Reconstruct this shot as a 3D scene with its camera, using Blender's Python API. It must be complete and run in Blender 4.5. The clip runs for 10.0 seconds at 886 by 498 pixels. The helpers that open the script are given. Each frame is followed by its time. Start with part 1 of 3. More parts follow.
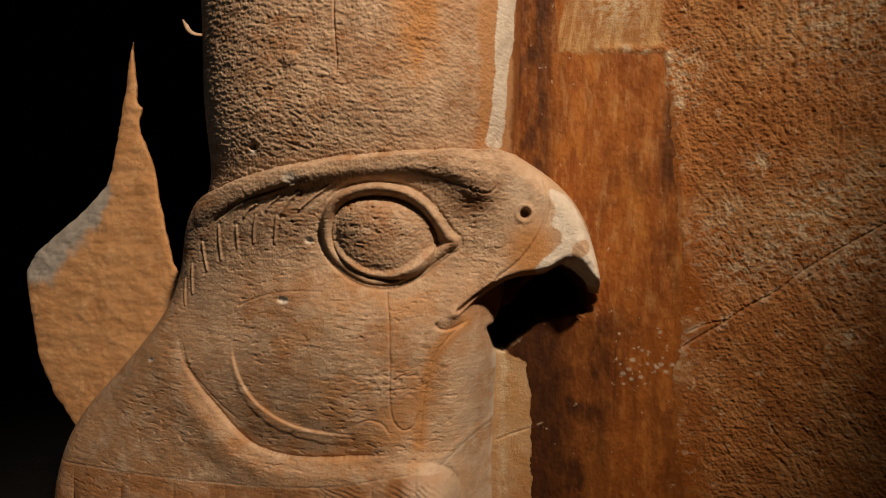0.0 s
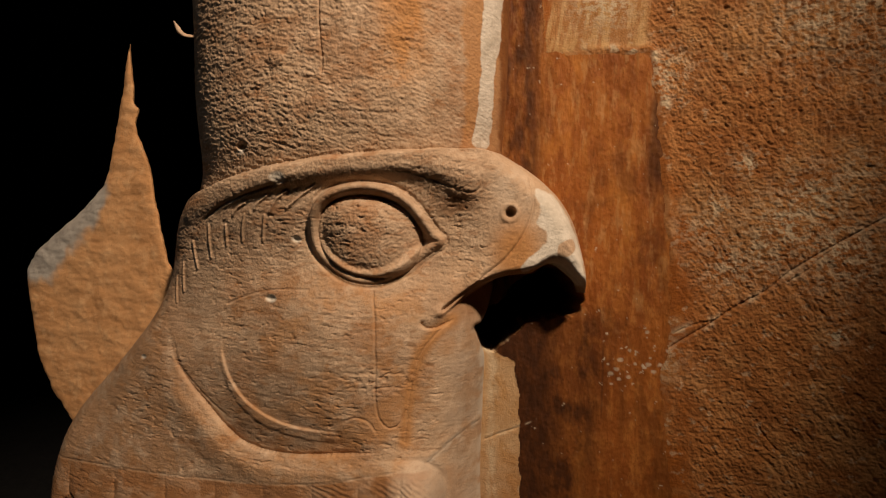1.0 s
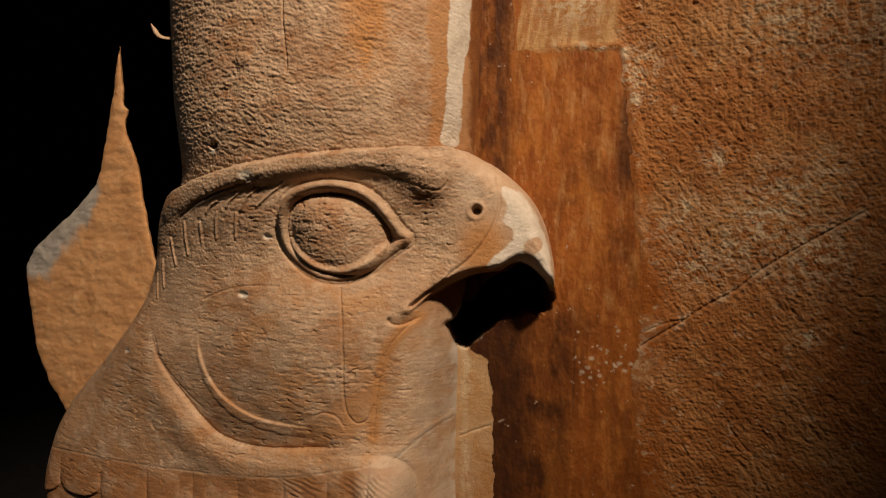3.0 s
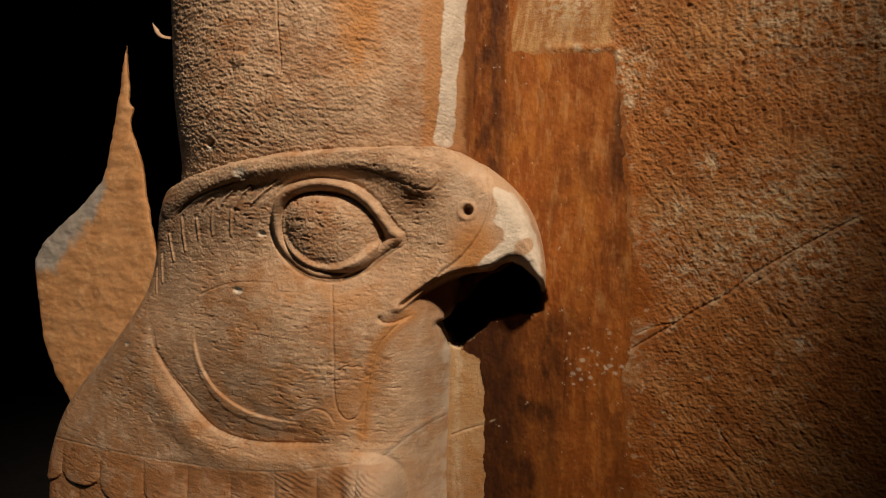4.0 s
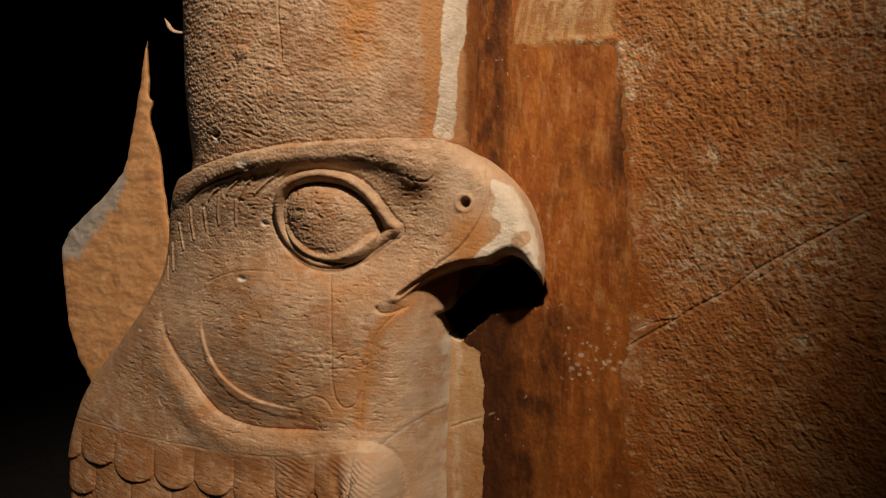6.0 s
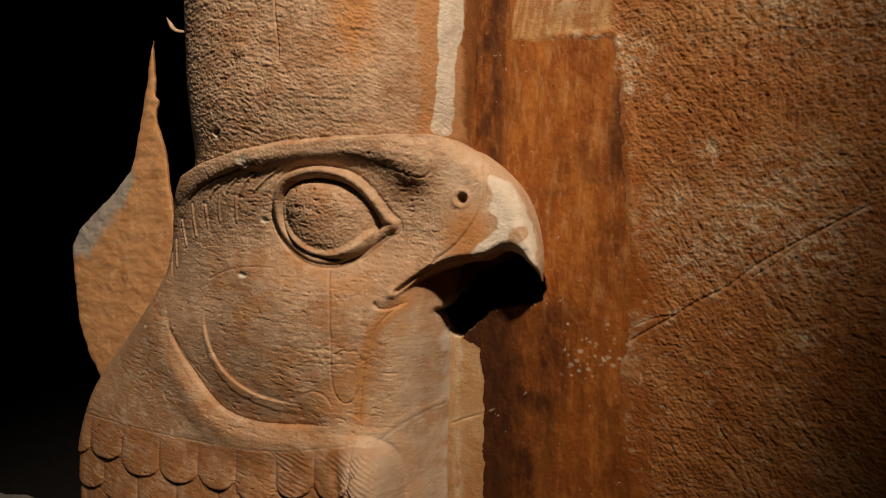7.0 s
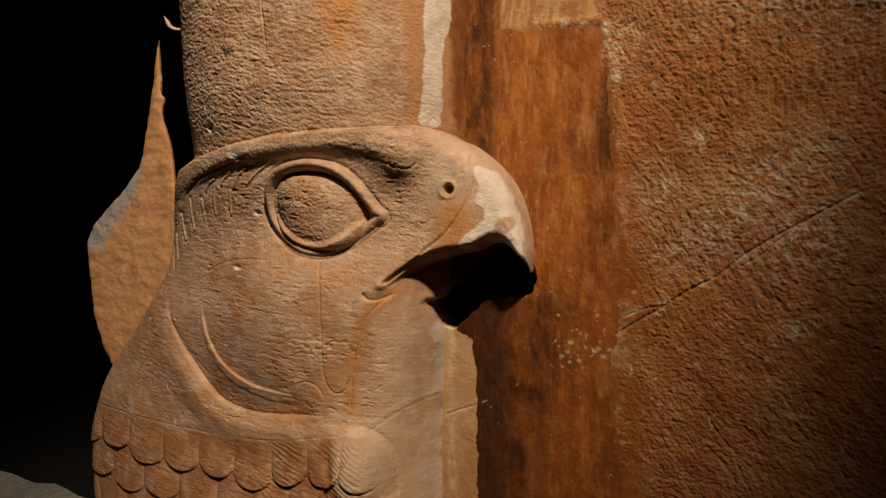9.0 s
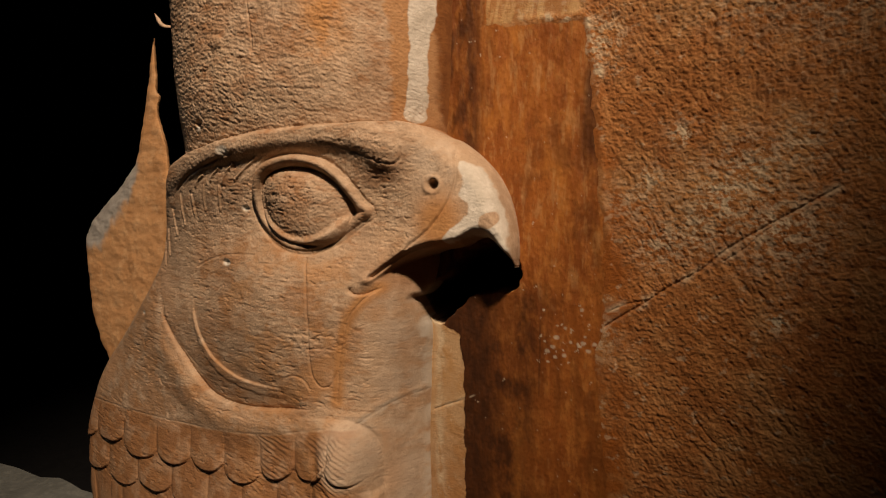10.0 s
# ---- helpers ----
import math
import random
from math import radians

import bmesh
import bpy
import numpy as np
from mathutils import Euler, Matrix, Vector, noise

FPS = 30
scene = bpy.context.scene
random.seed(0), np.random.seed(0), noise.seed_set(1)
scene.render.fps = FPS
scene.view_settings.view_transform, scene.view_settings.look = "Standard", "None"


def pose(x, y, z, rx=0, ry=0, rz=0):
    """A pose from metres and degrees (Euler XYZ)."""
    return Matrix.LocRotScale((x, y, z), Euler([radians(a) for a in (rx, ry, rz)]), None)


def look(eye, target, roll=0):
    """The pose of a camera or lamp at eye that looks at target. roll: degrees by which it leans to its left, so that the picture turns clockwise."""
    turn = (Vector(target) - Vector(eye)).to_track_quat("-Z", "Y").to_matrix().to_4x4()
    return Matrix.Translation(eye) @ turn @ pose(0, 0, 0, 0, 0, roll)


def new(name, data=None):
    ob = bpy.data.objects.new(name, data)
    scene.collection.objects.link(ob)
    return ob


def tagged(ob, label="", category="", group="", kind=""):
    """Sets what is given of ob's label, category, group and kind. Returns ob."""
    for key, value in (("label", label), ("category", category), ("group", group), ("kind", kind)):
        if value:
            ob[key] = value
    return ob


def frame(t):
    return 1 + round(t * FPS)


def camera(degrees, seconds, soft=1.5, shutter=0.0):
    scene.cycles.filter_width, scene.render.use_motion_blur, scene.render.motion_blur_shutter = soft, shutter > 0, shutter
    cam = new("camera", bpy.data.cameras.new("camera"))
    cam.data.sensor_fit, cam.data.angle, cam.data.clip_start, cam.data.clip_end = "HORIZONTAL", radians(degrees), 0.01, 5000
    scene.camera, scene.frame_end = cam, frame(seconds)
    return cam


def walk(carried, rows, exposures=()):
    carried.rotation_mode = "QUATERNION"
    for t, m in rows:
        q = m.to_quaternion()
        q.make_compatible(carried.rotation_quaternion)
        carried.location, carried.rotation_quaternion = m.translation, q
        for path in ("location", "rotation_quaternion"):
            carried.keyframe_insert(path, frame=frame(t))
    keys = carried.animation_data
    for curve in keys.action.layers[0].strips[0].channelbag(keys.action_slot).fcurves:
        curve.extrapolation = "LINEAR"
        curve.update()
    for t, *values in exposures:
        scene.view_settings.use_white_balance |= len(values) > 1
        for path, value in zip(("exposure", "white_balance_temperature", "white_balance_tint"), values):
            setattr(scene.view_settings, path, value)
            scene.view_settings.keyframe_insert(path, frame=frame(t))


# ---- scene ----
cam = camera(68.5, 10.0, soft=1.15)
METRES, EYE, TILT, LEAN, TURN = 0.36, 1.6, -6.0, 0.0, 0.0
ROWS = [
    (0.0, 0.0, 0.0, 0.0, 0.0, 0.0, -0.0),
    (0.5, 0.0506, -0.0076, -0.0076, 0.61, 0.14, -0.07),
    (1.0, 0.1054, -0.0136, -0.015, 1.13, 0.25, -0.2),
    (1.5, 0.1635, -0.016, -0.0183, 1.68, 0.27, -0.24),
    (2.0, 0.225, -0.0168, -0.0203, 2.23, 0.21, -0.25),
    (2.5, 0.2874, -0.0182, -0.02, 2.93, 0.15, -0.18),
    (4.0, 0.4578, -0.0311, -0.0269, 5.29, 0.28, -1.22),
    (4.5, 0.5031, -0.0316, -0.028, 6.25, 0.19, -1.56),
    (5.0, 0.5438, -0.0304, -0.0297, 7.16, 0.05, -1.78),
    (5.5, 0.5838, -0.0282, -0.0391, 7.98, 0.04, -1.98),
    (7.0, 0.7066, -0.0105, -0.057, 10.35, -0.13, -1.94),
    (7.5, 0.7485, -0.0032, -0.0607, 11.31, -0.26, -1.83),
    (8.0, 0.7914, 0.004, -0.0665, 12.1, -0.3, -1.75),
    (8.5, 0.8371, 0.0118, -0.07, 12.7, -0.43, -1.68),
    (9.0, 0.8847, 0.0194, -0.0768, 13.23, -0.45, -1.61),
    (9.5, 0.9355, 0.0264, -0.0826, 13.67, -0.5, -1.61),
    (10.0, 0.9878, 0.0333, -0.0898, 14.17, -0.57, -1.63),
]
BASE = pose(0, 0, EYE, TILT, LEAN, TURN)
walk(cam, [(t, BASE @ pose(METRES * x, METRES * y, METRES * z, 90 + pitch, roll, yaw)) for t, x, y, z, yaw, pitch, roll in ROWS])

# ---- world and lamps ----
world = bpy.data.worlds.new("hall_air")
scene.world = world
world.use_nodes = True
world.node_tree.nodes["Background"].inputs[0].default_value = (1.0, 0.75, 0.5, 1)
world.node_tree.nodes["Background"].inputs[1].default_value = 0.02


def spotlight(name, at, to, watts, colour, cone, blend, radius):
    data = bpy.data.lights.new(name, "SPOT")
    data.energy, data.color, data.spot_size, data.spot_blend, data.shadow_soft_size = watts, colour, radians(cone), blend, radius
    ob = new(name, data)
    ob.matrix_world = BASE @ look(at, to)
    return ob


spotlight("ceiling_spotlight", (1.09, -1.32, 2.18), (-0.26, 0.93, 0.0), 668, (1.0, 0.735, 0.51), 34.2, 1.0, 0.10)
# dim cool fill, an added unseen lamp that lifts the left side and the block
spotlight("cool_fill_spot", (-1.6, -1.4, 1.9), (-1.1, 1.3, -0.6), 16, (0.80, 0.92, 1.0), 60, 1.0, 0.25)


# ---- arithmetic on grids ----
def lattice(x, y, seed):
    """Gradient noise over a plane, about -0.7 to 0.7."""
    xi, yi = np.floor(x).astype(np.int64), np.floor(y).astype(np.int64)
    xf, yf = x - xi, y - yi
    u, v = xf * xf * xf * (xf * (xf * 6 - 15) + 10), yf * yf * yf * (yf * (yf * 6 - 15) + 10)

    def corner(a, b):
        h = ((xi + a) * 374761393 + (yi + b) * 668265263 + seed * 974711) & 0xFFFFFFFF
        h = ((h ^ (h >> 13)) * 1274126177) & 0xFFFFFFFF
        angle = ((h ^ (h >> 16)) & 0xFFFF) * (2 * np.pi / 65536)
        return np.cos(angle) * (xf - a) + np.sin(angle) * (yf - b)

    low = corner(0, 0) * (1 - u) + corner(1, 0) * u
    high = corner(0, 1) * (1 - u) + corner(1, 1) * u
    return low * (1 - v) + high * v


def layered(x, y, seed, octaves=4, fade=0.5):
    total, amp = 0.0, 1.0
    for k in range(octaves):
        total = total + amp * lattice(x * 2.03 ** k + 17.3 * k, y * 2.03 ** k - 9.1 * k, seed + k)
        amp *= fade
    return total


def step(a, b, v):
    t = np.clip((v - a) / (b - a), 0, 1)
    return t * t * (3 - 2 * t)


def spline(xk, yk, x):
    """Natural cubic spline; yk may be a stack of columns."""
    xk, yk = np.asarray(xk, float), np.asarray(yk, float)
    n, h = len(xk), np.diff(xk)
    a = np.eye(n)
    b = np.zeros_like(yk)
    for i in range(1, n - 1):
        a[i, i - 1:i + 2] = h[i - 1], 2 * (h[i - 1] + h[i]), h[i]
        b[i] = 6 * ((yk[i + 1] - yk[i]) / h[i] - (yk[i] - yk[i - 1]) / h[i - 1])
    m = np.linalg.solve(a, b)
    x = np.clip(x, xk[0], xk[-1])
    i = np.clip(np.searchsorted(xk, x) - 1, 0, n - 2)
    return xk, yk, m, h, i, x


def along(xk, yk, x):
    xk, yk, m, h, i, x = spline(xk, yk, x)
    p, q = xk[i + 1] - x, x - xk[i]
    return (m[i] * p ** 3 + m[i + 1] * q ** 3) / (6 * h[i]) + (yk[i] / h[i] - m[i] * h[i] / 6) * p + (yk[i + 1] / h[i] - m[i + 1] * h[i] / 6) * q


def curve(points, closed=False, fine=8):
    """A smooth line through a few points."""
    p = np.asarray(points, float)
    ext = np.vstack([p[-1:], p, p[:2]]) if closed else np.vstack([2 * p[0] - p[1], p, 2 * p[-1] - p[-2]])
    out = []
    for i in range(len(ext) - 3):
        a, b, c, d = ext[i:i + 4]
        for t in np.linspace(0, 1, fine, endpoint=False):
            out.append(0.5 * (2 * b + (c - a) * t + (2 * a - 5 * b + 4 * c - d) * t * t + (3 * b - a - 3 * c + d) * t ** 3))
    if not closed:
        out.append(p[-1])
    return np.array(out)


def off_line(x, w, line, reach):
    """Distance from a line (reach and more: reach), the share along it, and the side (+1: to the left of its way)."""
    best, share, side = np.full(x.shape, float(reach)), np.zeros(x.shape), np.ones(x.shape)
    lo, hi = line.min(0) - reach, line.max(0) + reach
    sel = np.nonzero((x > lo[0]) & (x < hi[0]) & (w > lo[1]) & (w < hi[1]))
    px, pw = x[sel], w[sel]
    d, s, g = np.full(px.shape, float(reach)), np.zeros(px.shape), np.ones(px.shape)
    n = len(line) - 1
    for i in range(n):
        a, e = line[i], line[i + 1] - line[i]
        t = np.clip(((px - a[0]) * e[0] + (pw - a[1]) * e[1]) / max(e @ e, 1e-12), 0, 1)
        dx, dw = px - a[0] - t * e[0], pw - a[1] - t * e[1]
        dd = np.hypot(dx, dw)
        near = dd < d
        d[near], s[near] = dd[near], (i + t[near]) / n
        g[near] = np.sign(e[0] * dw - e[1] * dx)[near]
    best[sel], share[sel], side[sel] = d, s, g
    return best, share, side


def within(x, w, ring):
    """True inside a closed ring."""
    inside = np.zeros(x.shape, bool)
    for (ax, aw), (bx, bw) in zip(ring, np.roll(ring, -1, axis=0)):
        if aw != bw:
            inside ^= ((aw > w) != (bw > w)) & (x < (bx - ax) * (w - aw) / (bw - aw) + ax)
    return inside


def depth_in(x, w, ring, reach):
    """Signed distance to a ring, positive inside, cut at reach."""
    d, _, _ = off_line(x, w, np.vstack([ring, ring[:1]]), reach)
    return np.where(within(x, w, ring), d, -d)


# ---- materials ----
def nodes_of(name):
    mat = bpy.data.materials.new(name)
    mat.use_nodes = True
    tree = mat.node_tree
    return mat, tree, tree.nodes["Principled BSDF"]


def wire(tree, kind, inputs=None):
    node = tree.nodes.new(kind)
    for key, value in (inputs or {}).items():
        if isinstance(value, bpy.types.NodeSocket):
            tree.links.new(value, node.inputs[key])
        else:
            node.inputs[key].default_value = value
    return node


def mix(tree, fac, a, b):
    node = tree.nodes.new("ShaderNodeMix")
    node.data_type = "RGBA"
    for socket, value in ((node.inputs[0], fac), (node.inputs[6], a), (node.inputs[7], b)):
        if isinstance(value, bpy.types.NodeSocket):
            tree.links.new(value, socket)
        else:
            socket.default_value = value if isinstance(value, float) else (*value, 1)
    return node.outputs[2]


def ramp(tree, value, low, high):
    return wire(tree, "ShaderNodeMapRange", {0: value, 1: low, 2: high}).outputs[0]


def stone(name, dark, middle, light, layers=(), rough=0.85, stretch=(1, 1, 1), grain=1.0, gloss=0.3):
    """Weathered stone: blotches, veins of tone, grain and pits; layers: (attribute, colour, colour) laid over it by shape."""
    mat, tree, bsdf = nodes_of(name)
    where = wire(tree, "ShaderNodeTexCoord").outputs["Object"]
    where = wire(tree, "ShaderNodeMapping", {"Vector": where, "Scale": stretch}).outputs[0]
    big = wire(tree, "ShaderNodeTexNoise", {"Vector": where, "Scale": 9.0, "Detail": 5.0, "Roughness": 0.6}).outputs[0]
    mid = wire(tree, "ShaderNodeTexNoise", {"Vector": where, "Scale": 42.0, "Detail": 6.0, "Roughness": 0.65}).outputs[0]
    fine = wire(tree, "ShaderNodeTexNoise", {"Vector": where, "Scale": 330.0, "Detail": 4.0, "Roughness": 0.7}).outputs[0]
    colour = mix(tree, ramp(tree, big, 0.36, 0.62), dark, middle)
    colour = mix(tree, ramp(tree, mid, 0.48, 0.72), colour, light)
    speck = mix(tree, ramp(tree, fine, 0.56, 0.75), colour, tuple(0.55 * c for c in dark))
    colour = mix(tree, 0.75, colour, speck)
    for attribute, tone, second in layers:
        reader = wire(tree, "ShaderNodeAttribute")
        reader.attribute_name = attribute
        colour = mix(tree, reader.outputs["Fac"], colour, mix(tree, ramp(tree, mid, 0.4, 0.65), tone, second))
    tree.links.new(colour, bsdf.inputs["Base Color"])
    bsdf.inputs["Specular IOR Level"].default_value = gloss
    tree.links.new(wire(tree, "ShaderNodeMapRange", {0: fine, 1: 0.3, 2: 0.7, 3: rough - 0.1, 4: min(rough + 0.1, 1)}).outputs[0], bsdf.inputs["Roughness"])
    first = wire(tree, "ShaderNodeBump", {"Height": mid, "Strength": 0.6 * grain, "Distance": 0.004})
    second = wire(tree, "ShaderNodeBump", {"Height": fine, "Strength": 0.85 * grain, "Distance": 0.0014, "Normal": first.outputs[0]})
    tree.links.new(second.outputs[0], bsdf.inputs["Normal"])
    return mat


# near-black laid inside the hollow under the beak: its shade, put into the colour
HOLE_SHADE = ("hole_shade", (0.020, 0.017, 0.014), (0.028, 0.022, 0.017))
SAND = stone("sandstone", (0.345, 0.243, 0.163), (0.44, 0.320, 0.217), (0.55, 0.418, 0.303),
             [("rust", (0.27, 0.145, 0.07), (0.34, 0.19, 0.10)), ("ochre", (0.41, 0.215, 0.085), (0.34, 0.165, 0.06)), ("white", (0.60, 0.565, 0.505), (0.47, 0.435, 0.375)), ("umber", (0.22, 0.085, 0.022), (0.15, 0.052, 0.012))], grain=0.75)
ROUGH_WALL = stone("chiselled_stone", (0.235, 0.090, 0.025), (0.345, 0.143, 0.042), (0.44, 0.215, 0.078),
                   [("stain", (0.30, 0.095, 0.013), (0.22, 0.066, 0.009)), ("pale", (0.50, 0.32, 0.15), (0.43, 0.255, 0.105)), ("white", (0.58, 0.48, 0.34), (0.46, 0.36, 0.24)), HOLE_SHADE], grain=0.95)
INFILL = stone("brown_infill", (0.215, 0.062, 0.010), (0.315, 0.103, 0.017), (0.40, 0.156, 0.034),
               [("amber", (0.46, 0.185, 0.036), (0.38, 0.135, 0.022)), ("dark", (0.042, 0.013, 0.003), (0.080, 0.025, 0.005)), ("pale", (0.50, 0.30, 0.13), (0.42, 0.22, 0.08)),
                ("white", (0.58, 0.50, 0.40), (0.5, 0.42, 0.32)), HOLE_SHADE],
               rough=0.62, stretch=(1.5, 1.5, 0.75), grain=0.55, gloss=0.3)
FRAGMENT = stone("fragment_stone", (0.48, 0.25, 0.105), (0.58, 0.325, 0.15), (0.64, 0.40, 0.21), [("grey", (0.42, 0.40, 0.37), (0.34, 0.32, 0.29))], grain=0.6)
# near-black base colours carry the darkness of the unlit hall
HALL = stone("unlit_hall_plaster", (0.036, 0.038, 0.042), (0.045, 0.048, 0.054), (0.055, 0.058, 0.064))
FLOOR = stone("unlit_hall_floor", (0.010, 0.010, 0.011), (0.014, 0.014, 0.015), (0.019, 0.019, 0.020))
LEDGE = stone("grey_ledge_stone", (0.16, 0.17, 0.16), (0.2, 0.21, 0.2), (0.25, 0.26, 0.24))


# ---- sheets ----
def sheet(name, grid, material, masks=None, keep=None, extra=None):
    """One mesh from a grid of places (rows, columns, 3); keep: the vertices whose faces stay; extra: (places, faces) joined on."""
    r, c = grid.shape[:2]
    index = np.arange(r * c).reshape(r, c)
    quads = np.stack([index[:-1, :-1], index[1:, :-1], index[1:, 1:], index[:-1, 1:]], -1).reshape(-1, 4)
    if keep is not None:
        quads = quads[keep.reshape(-1)[quads].all(1)]
    used = np.zeros(r * c, bool)
    used[quads.reshape(-1)] = True
    order = np.cumsum(used) - 1
    verts, quads = grid.reshape(-1, 3)[used], order[quads]
    masks = {k: v.reshape(-1)[used] for k, v in (masks or {}).items()}
    if extra:
        ev, eq = np.asarray(extra[0], float), np.asarray(extra[1], int)
        quads = np.vstack([quads, eq + len(verts)])
        masks = {k: np.r_[v, np.zeros(len(ev))] for k, v in masks.items()}
        verts = np.vstack([verts, ev])
    mesh = bpy.data.meshes.new(name)
    mesh.vertices.add(len(verts))
    mesh.vertices.foreach_set("co", verts.astype(np.float32).reshape(-1))
    mesh.loops.add(quads.size)
    mesh.loops.foreach_set("vertex_index", quads.astype(np.int32).reshape(-1))
    mesh.polygons.add(len(quads))
    mesh.polygons.foreach_set("loop_start", np.arange(0, quads.size, 4, dtype=np.int32))
    mesh.polygons.foreach_set("use_smooth", np.ones(len(quads), bool))
    mesh.update(calc_edges=True)
    mesh.validate()
    for key, value in masks.items():
        mesh.attributes.new(key, "FLOAT", "POINT").data.foreach_set("value", value.astype(np.float32))
    mesh.materials.append(material)
    ob = new(name, mesh)
    ob.matrix_world = BASE
    return ob


def closed_back(x, y, w, depth):
    """Turns a front sheet into a slab: its border rows and columns folded back by depth, as one larger grid."""
    def pad(a):
        return np.pad(a, 2, mode="edge")
    gx, gy, gw = pad(x), pad(y), pad(w)
    for sl in ((0, slice(None)), (-1, slice(None)), (slice(None), 0), (slice(None), -1)):
        gy[sl] = depth
    for sl in ((1, slice(None)), (-2, slice(None)), (slice(None), 1), (slice(None), -2)):
        gy[sl] = np.where(gy[sl] == depth, depth, depth - 0.002)
    return np.stack([gx, gy, gw], -1)


# ---- the stone wall behind the statue ----
def wall_plane(x, w):
    return 0.910 - 0.107 * (w - 0.25) - 0.265 * (x - 0.4)


HOLE = curve([(0.06, -0.112), (0.086, -0.096), (0.108, -0.084), (0.133, -0.052), (0.16, -0.039), (0.187, -0.023), (0.212, -0.038), (0.228, -0.061), (0.231, -0.085), (0.213, -0.107), (0.192, -0.106), (0.176, -0.111), (0.153, -0.114), (0.134, -0.132), (0.113, -0.152), (0.098, -0.164), (0.081, -0.156), (0.05, -0.135)], True)
PANEL = np.array([(0.081, 0.441), (0.158, 0.432), (0.167, 0.351), (0.173, 0.293), (0.228, 0.287), (0.313, 0.279), (0.32, 0.251), (0.329, 0.211), (0.334, 0.156), (0.337, 0.099), (0.345, 0.017), (0.355, -0.066), (0.356, -0.133), (0.344, -0.185), (0.353, -0.271), (0.369, -0.393), (0.38, -0.482), (0.142, -0.515), (0.141, -0.324), (0.138, -0.232), (0.13, -0.178), (0.086, -0.161), (0.068, -0.107), (0.075, 0.124)])
CRACK = curve([(0.319, -0.188), (0.349, -0.152), (0.379, -0.128), (0.415, -0.102), (0.443, -0.08), (0.477, -0.058), (0.504, -0.032), (0.524, -0.017), (0.55, 0.001), (0.576, 0.018), (0.619, 0.046)])
CRACK_TWO = curve([(0.326, -0.151), (0.36, -0.124), (0.385, -0.111), (0.415, -0.102)])
CRACK_THREE = curve([(0.501, -0.047), (0.525, -0.029), (0.544, -0.009), (0.564, 0.007)])
CRACK_THROAT = curve([(0.088, -0.308), (0.11, -0.297), (0.136, -0.286), (0.166, -0.269)])


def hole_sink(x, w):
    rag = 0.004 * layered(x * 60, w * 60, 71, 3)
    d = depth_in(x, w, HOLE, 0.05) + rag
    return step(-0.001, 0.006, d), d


def rough_field(x, w):
    """Height of the dressed face towards the viewer: broken grain, slanting chisel strokes, upright combing higher up."""
    bend = 0.02 * layered(x * 9, w * 9, 5, 2)
    u, v = 0.55 * x - 0.83 * w + bend, 0.83 * x + 0.55 * w + 0.5 * bend
    broken = 0.6 * layered((x + bend) * 95, (w + 0.15 * x) * 130, 11, 4, 0.72) + 0.75 * layered(u * 55, v * 120, 14, 4, 0.7)
    broken = 0.5 * np.tanh(2.4 * broken)
    strokes = step(0.14, 0.44, layered(u * 20, v * 120, 15, 3, 0.6)) * step(-0.25, 0.2, layered(x * 6, w * 6, 19, 2))
    level = step(0.16, 0.44, layered(x * 36, (w + 0.08 * x) * 150, 18, 3, 0.6)) * step(-0.1, 0.3, layered(x * 7, w * 7, 21, 2))
    comb = layered(x * 130, w * 18, 17, 3, 0.6) * step(0.08, 0.2, w) * step(0.36, 0.48, x)
    return 0.0020 * broken - 0.0010 * strokes - 0.0004 * level + 0.0020 * comb + 0.0015 * layered(x * 210, w * 240, 27, 3, 0.75) + 0.0028 * layered(x * 11, w * 11, 29, 3)


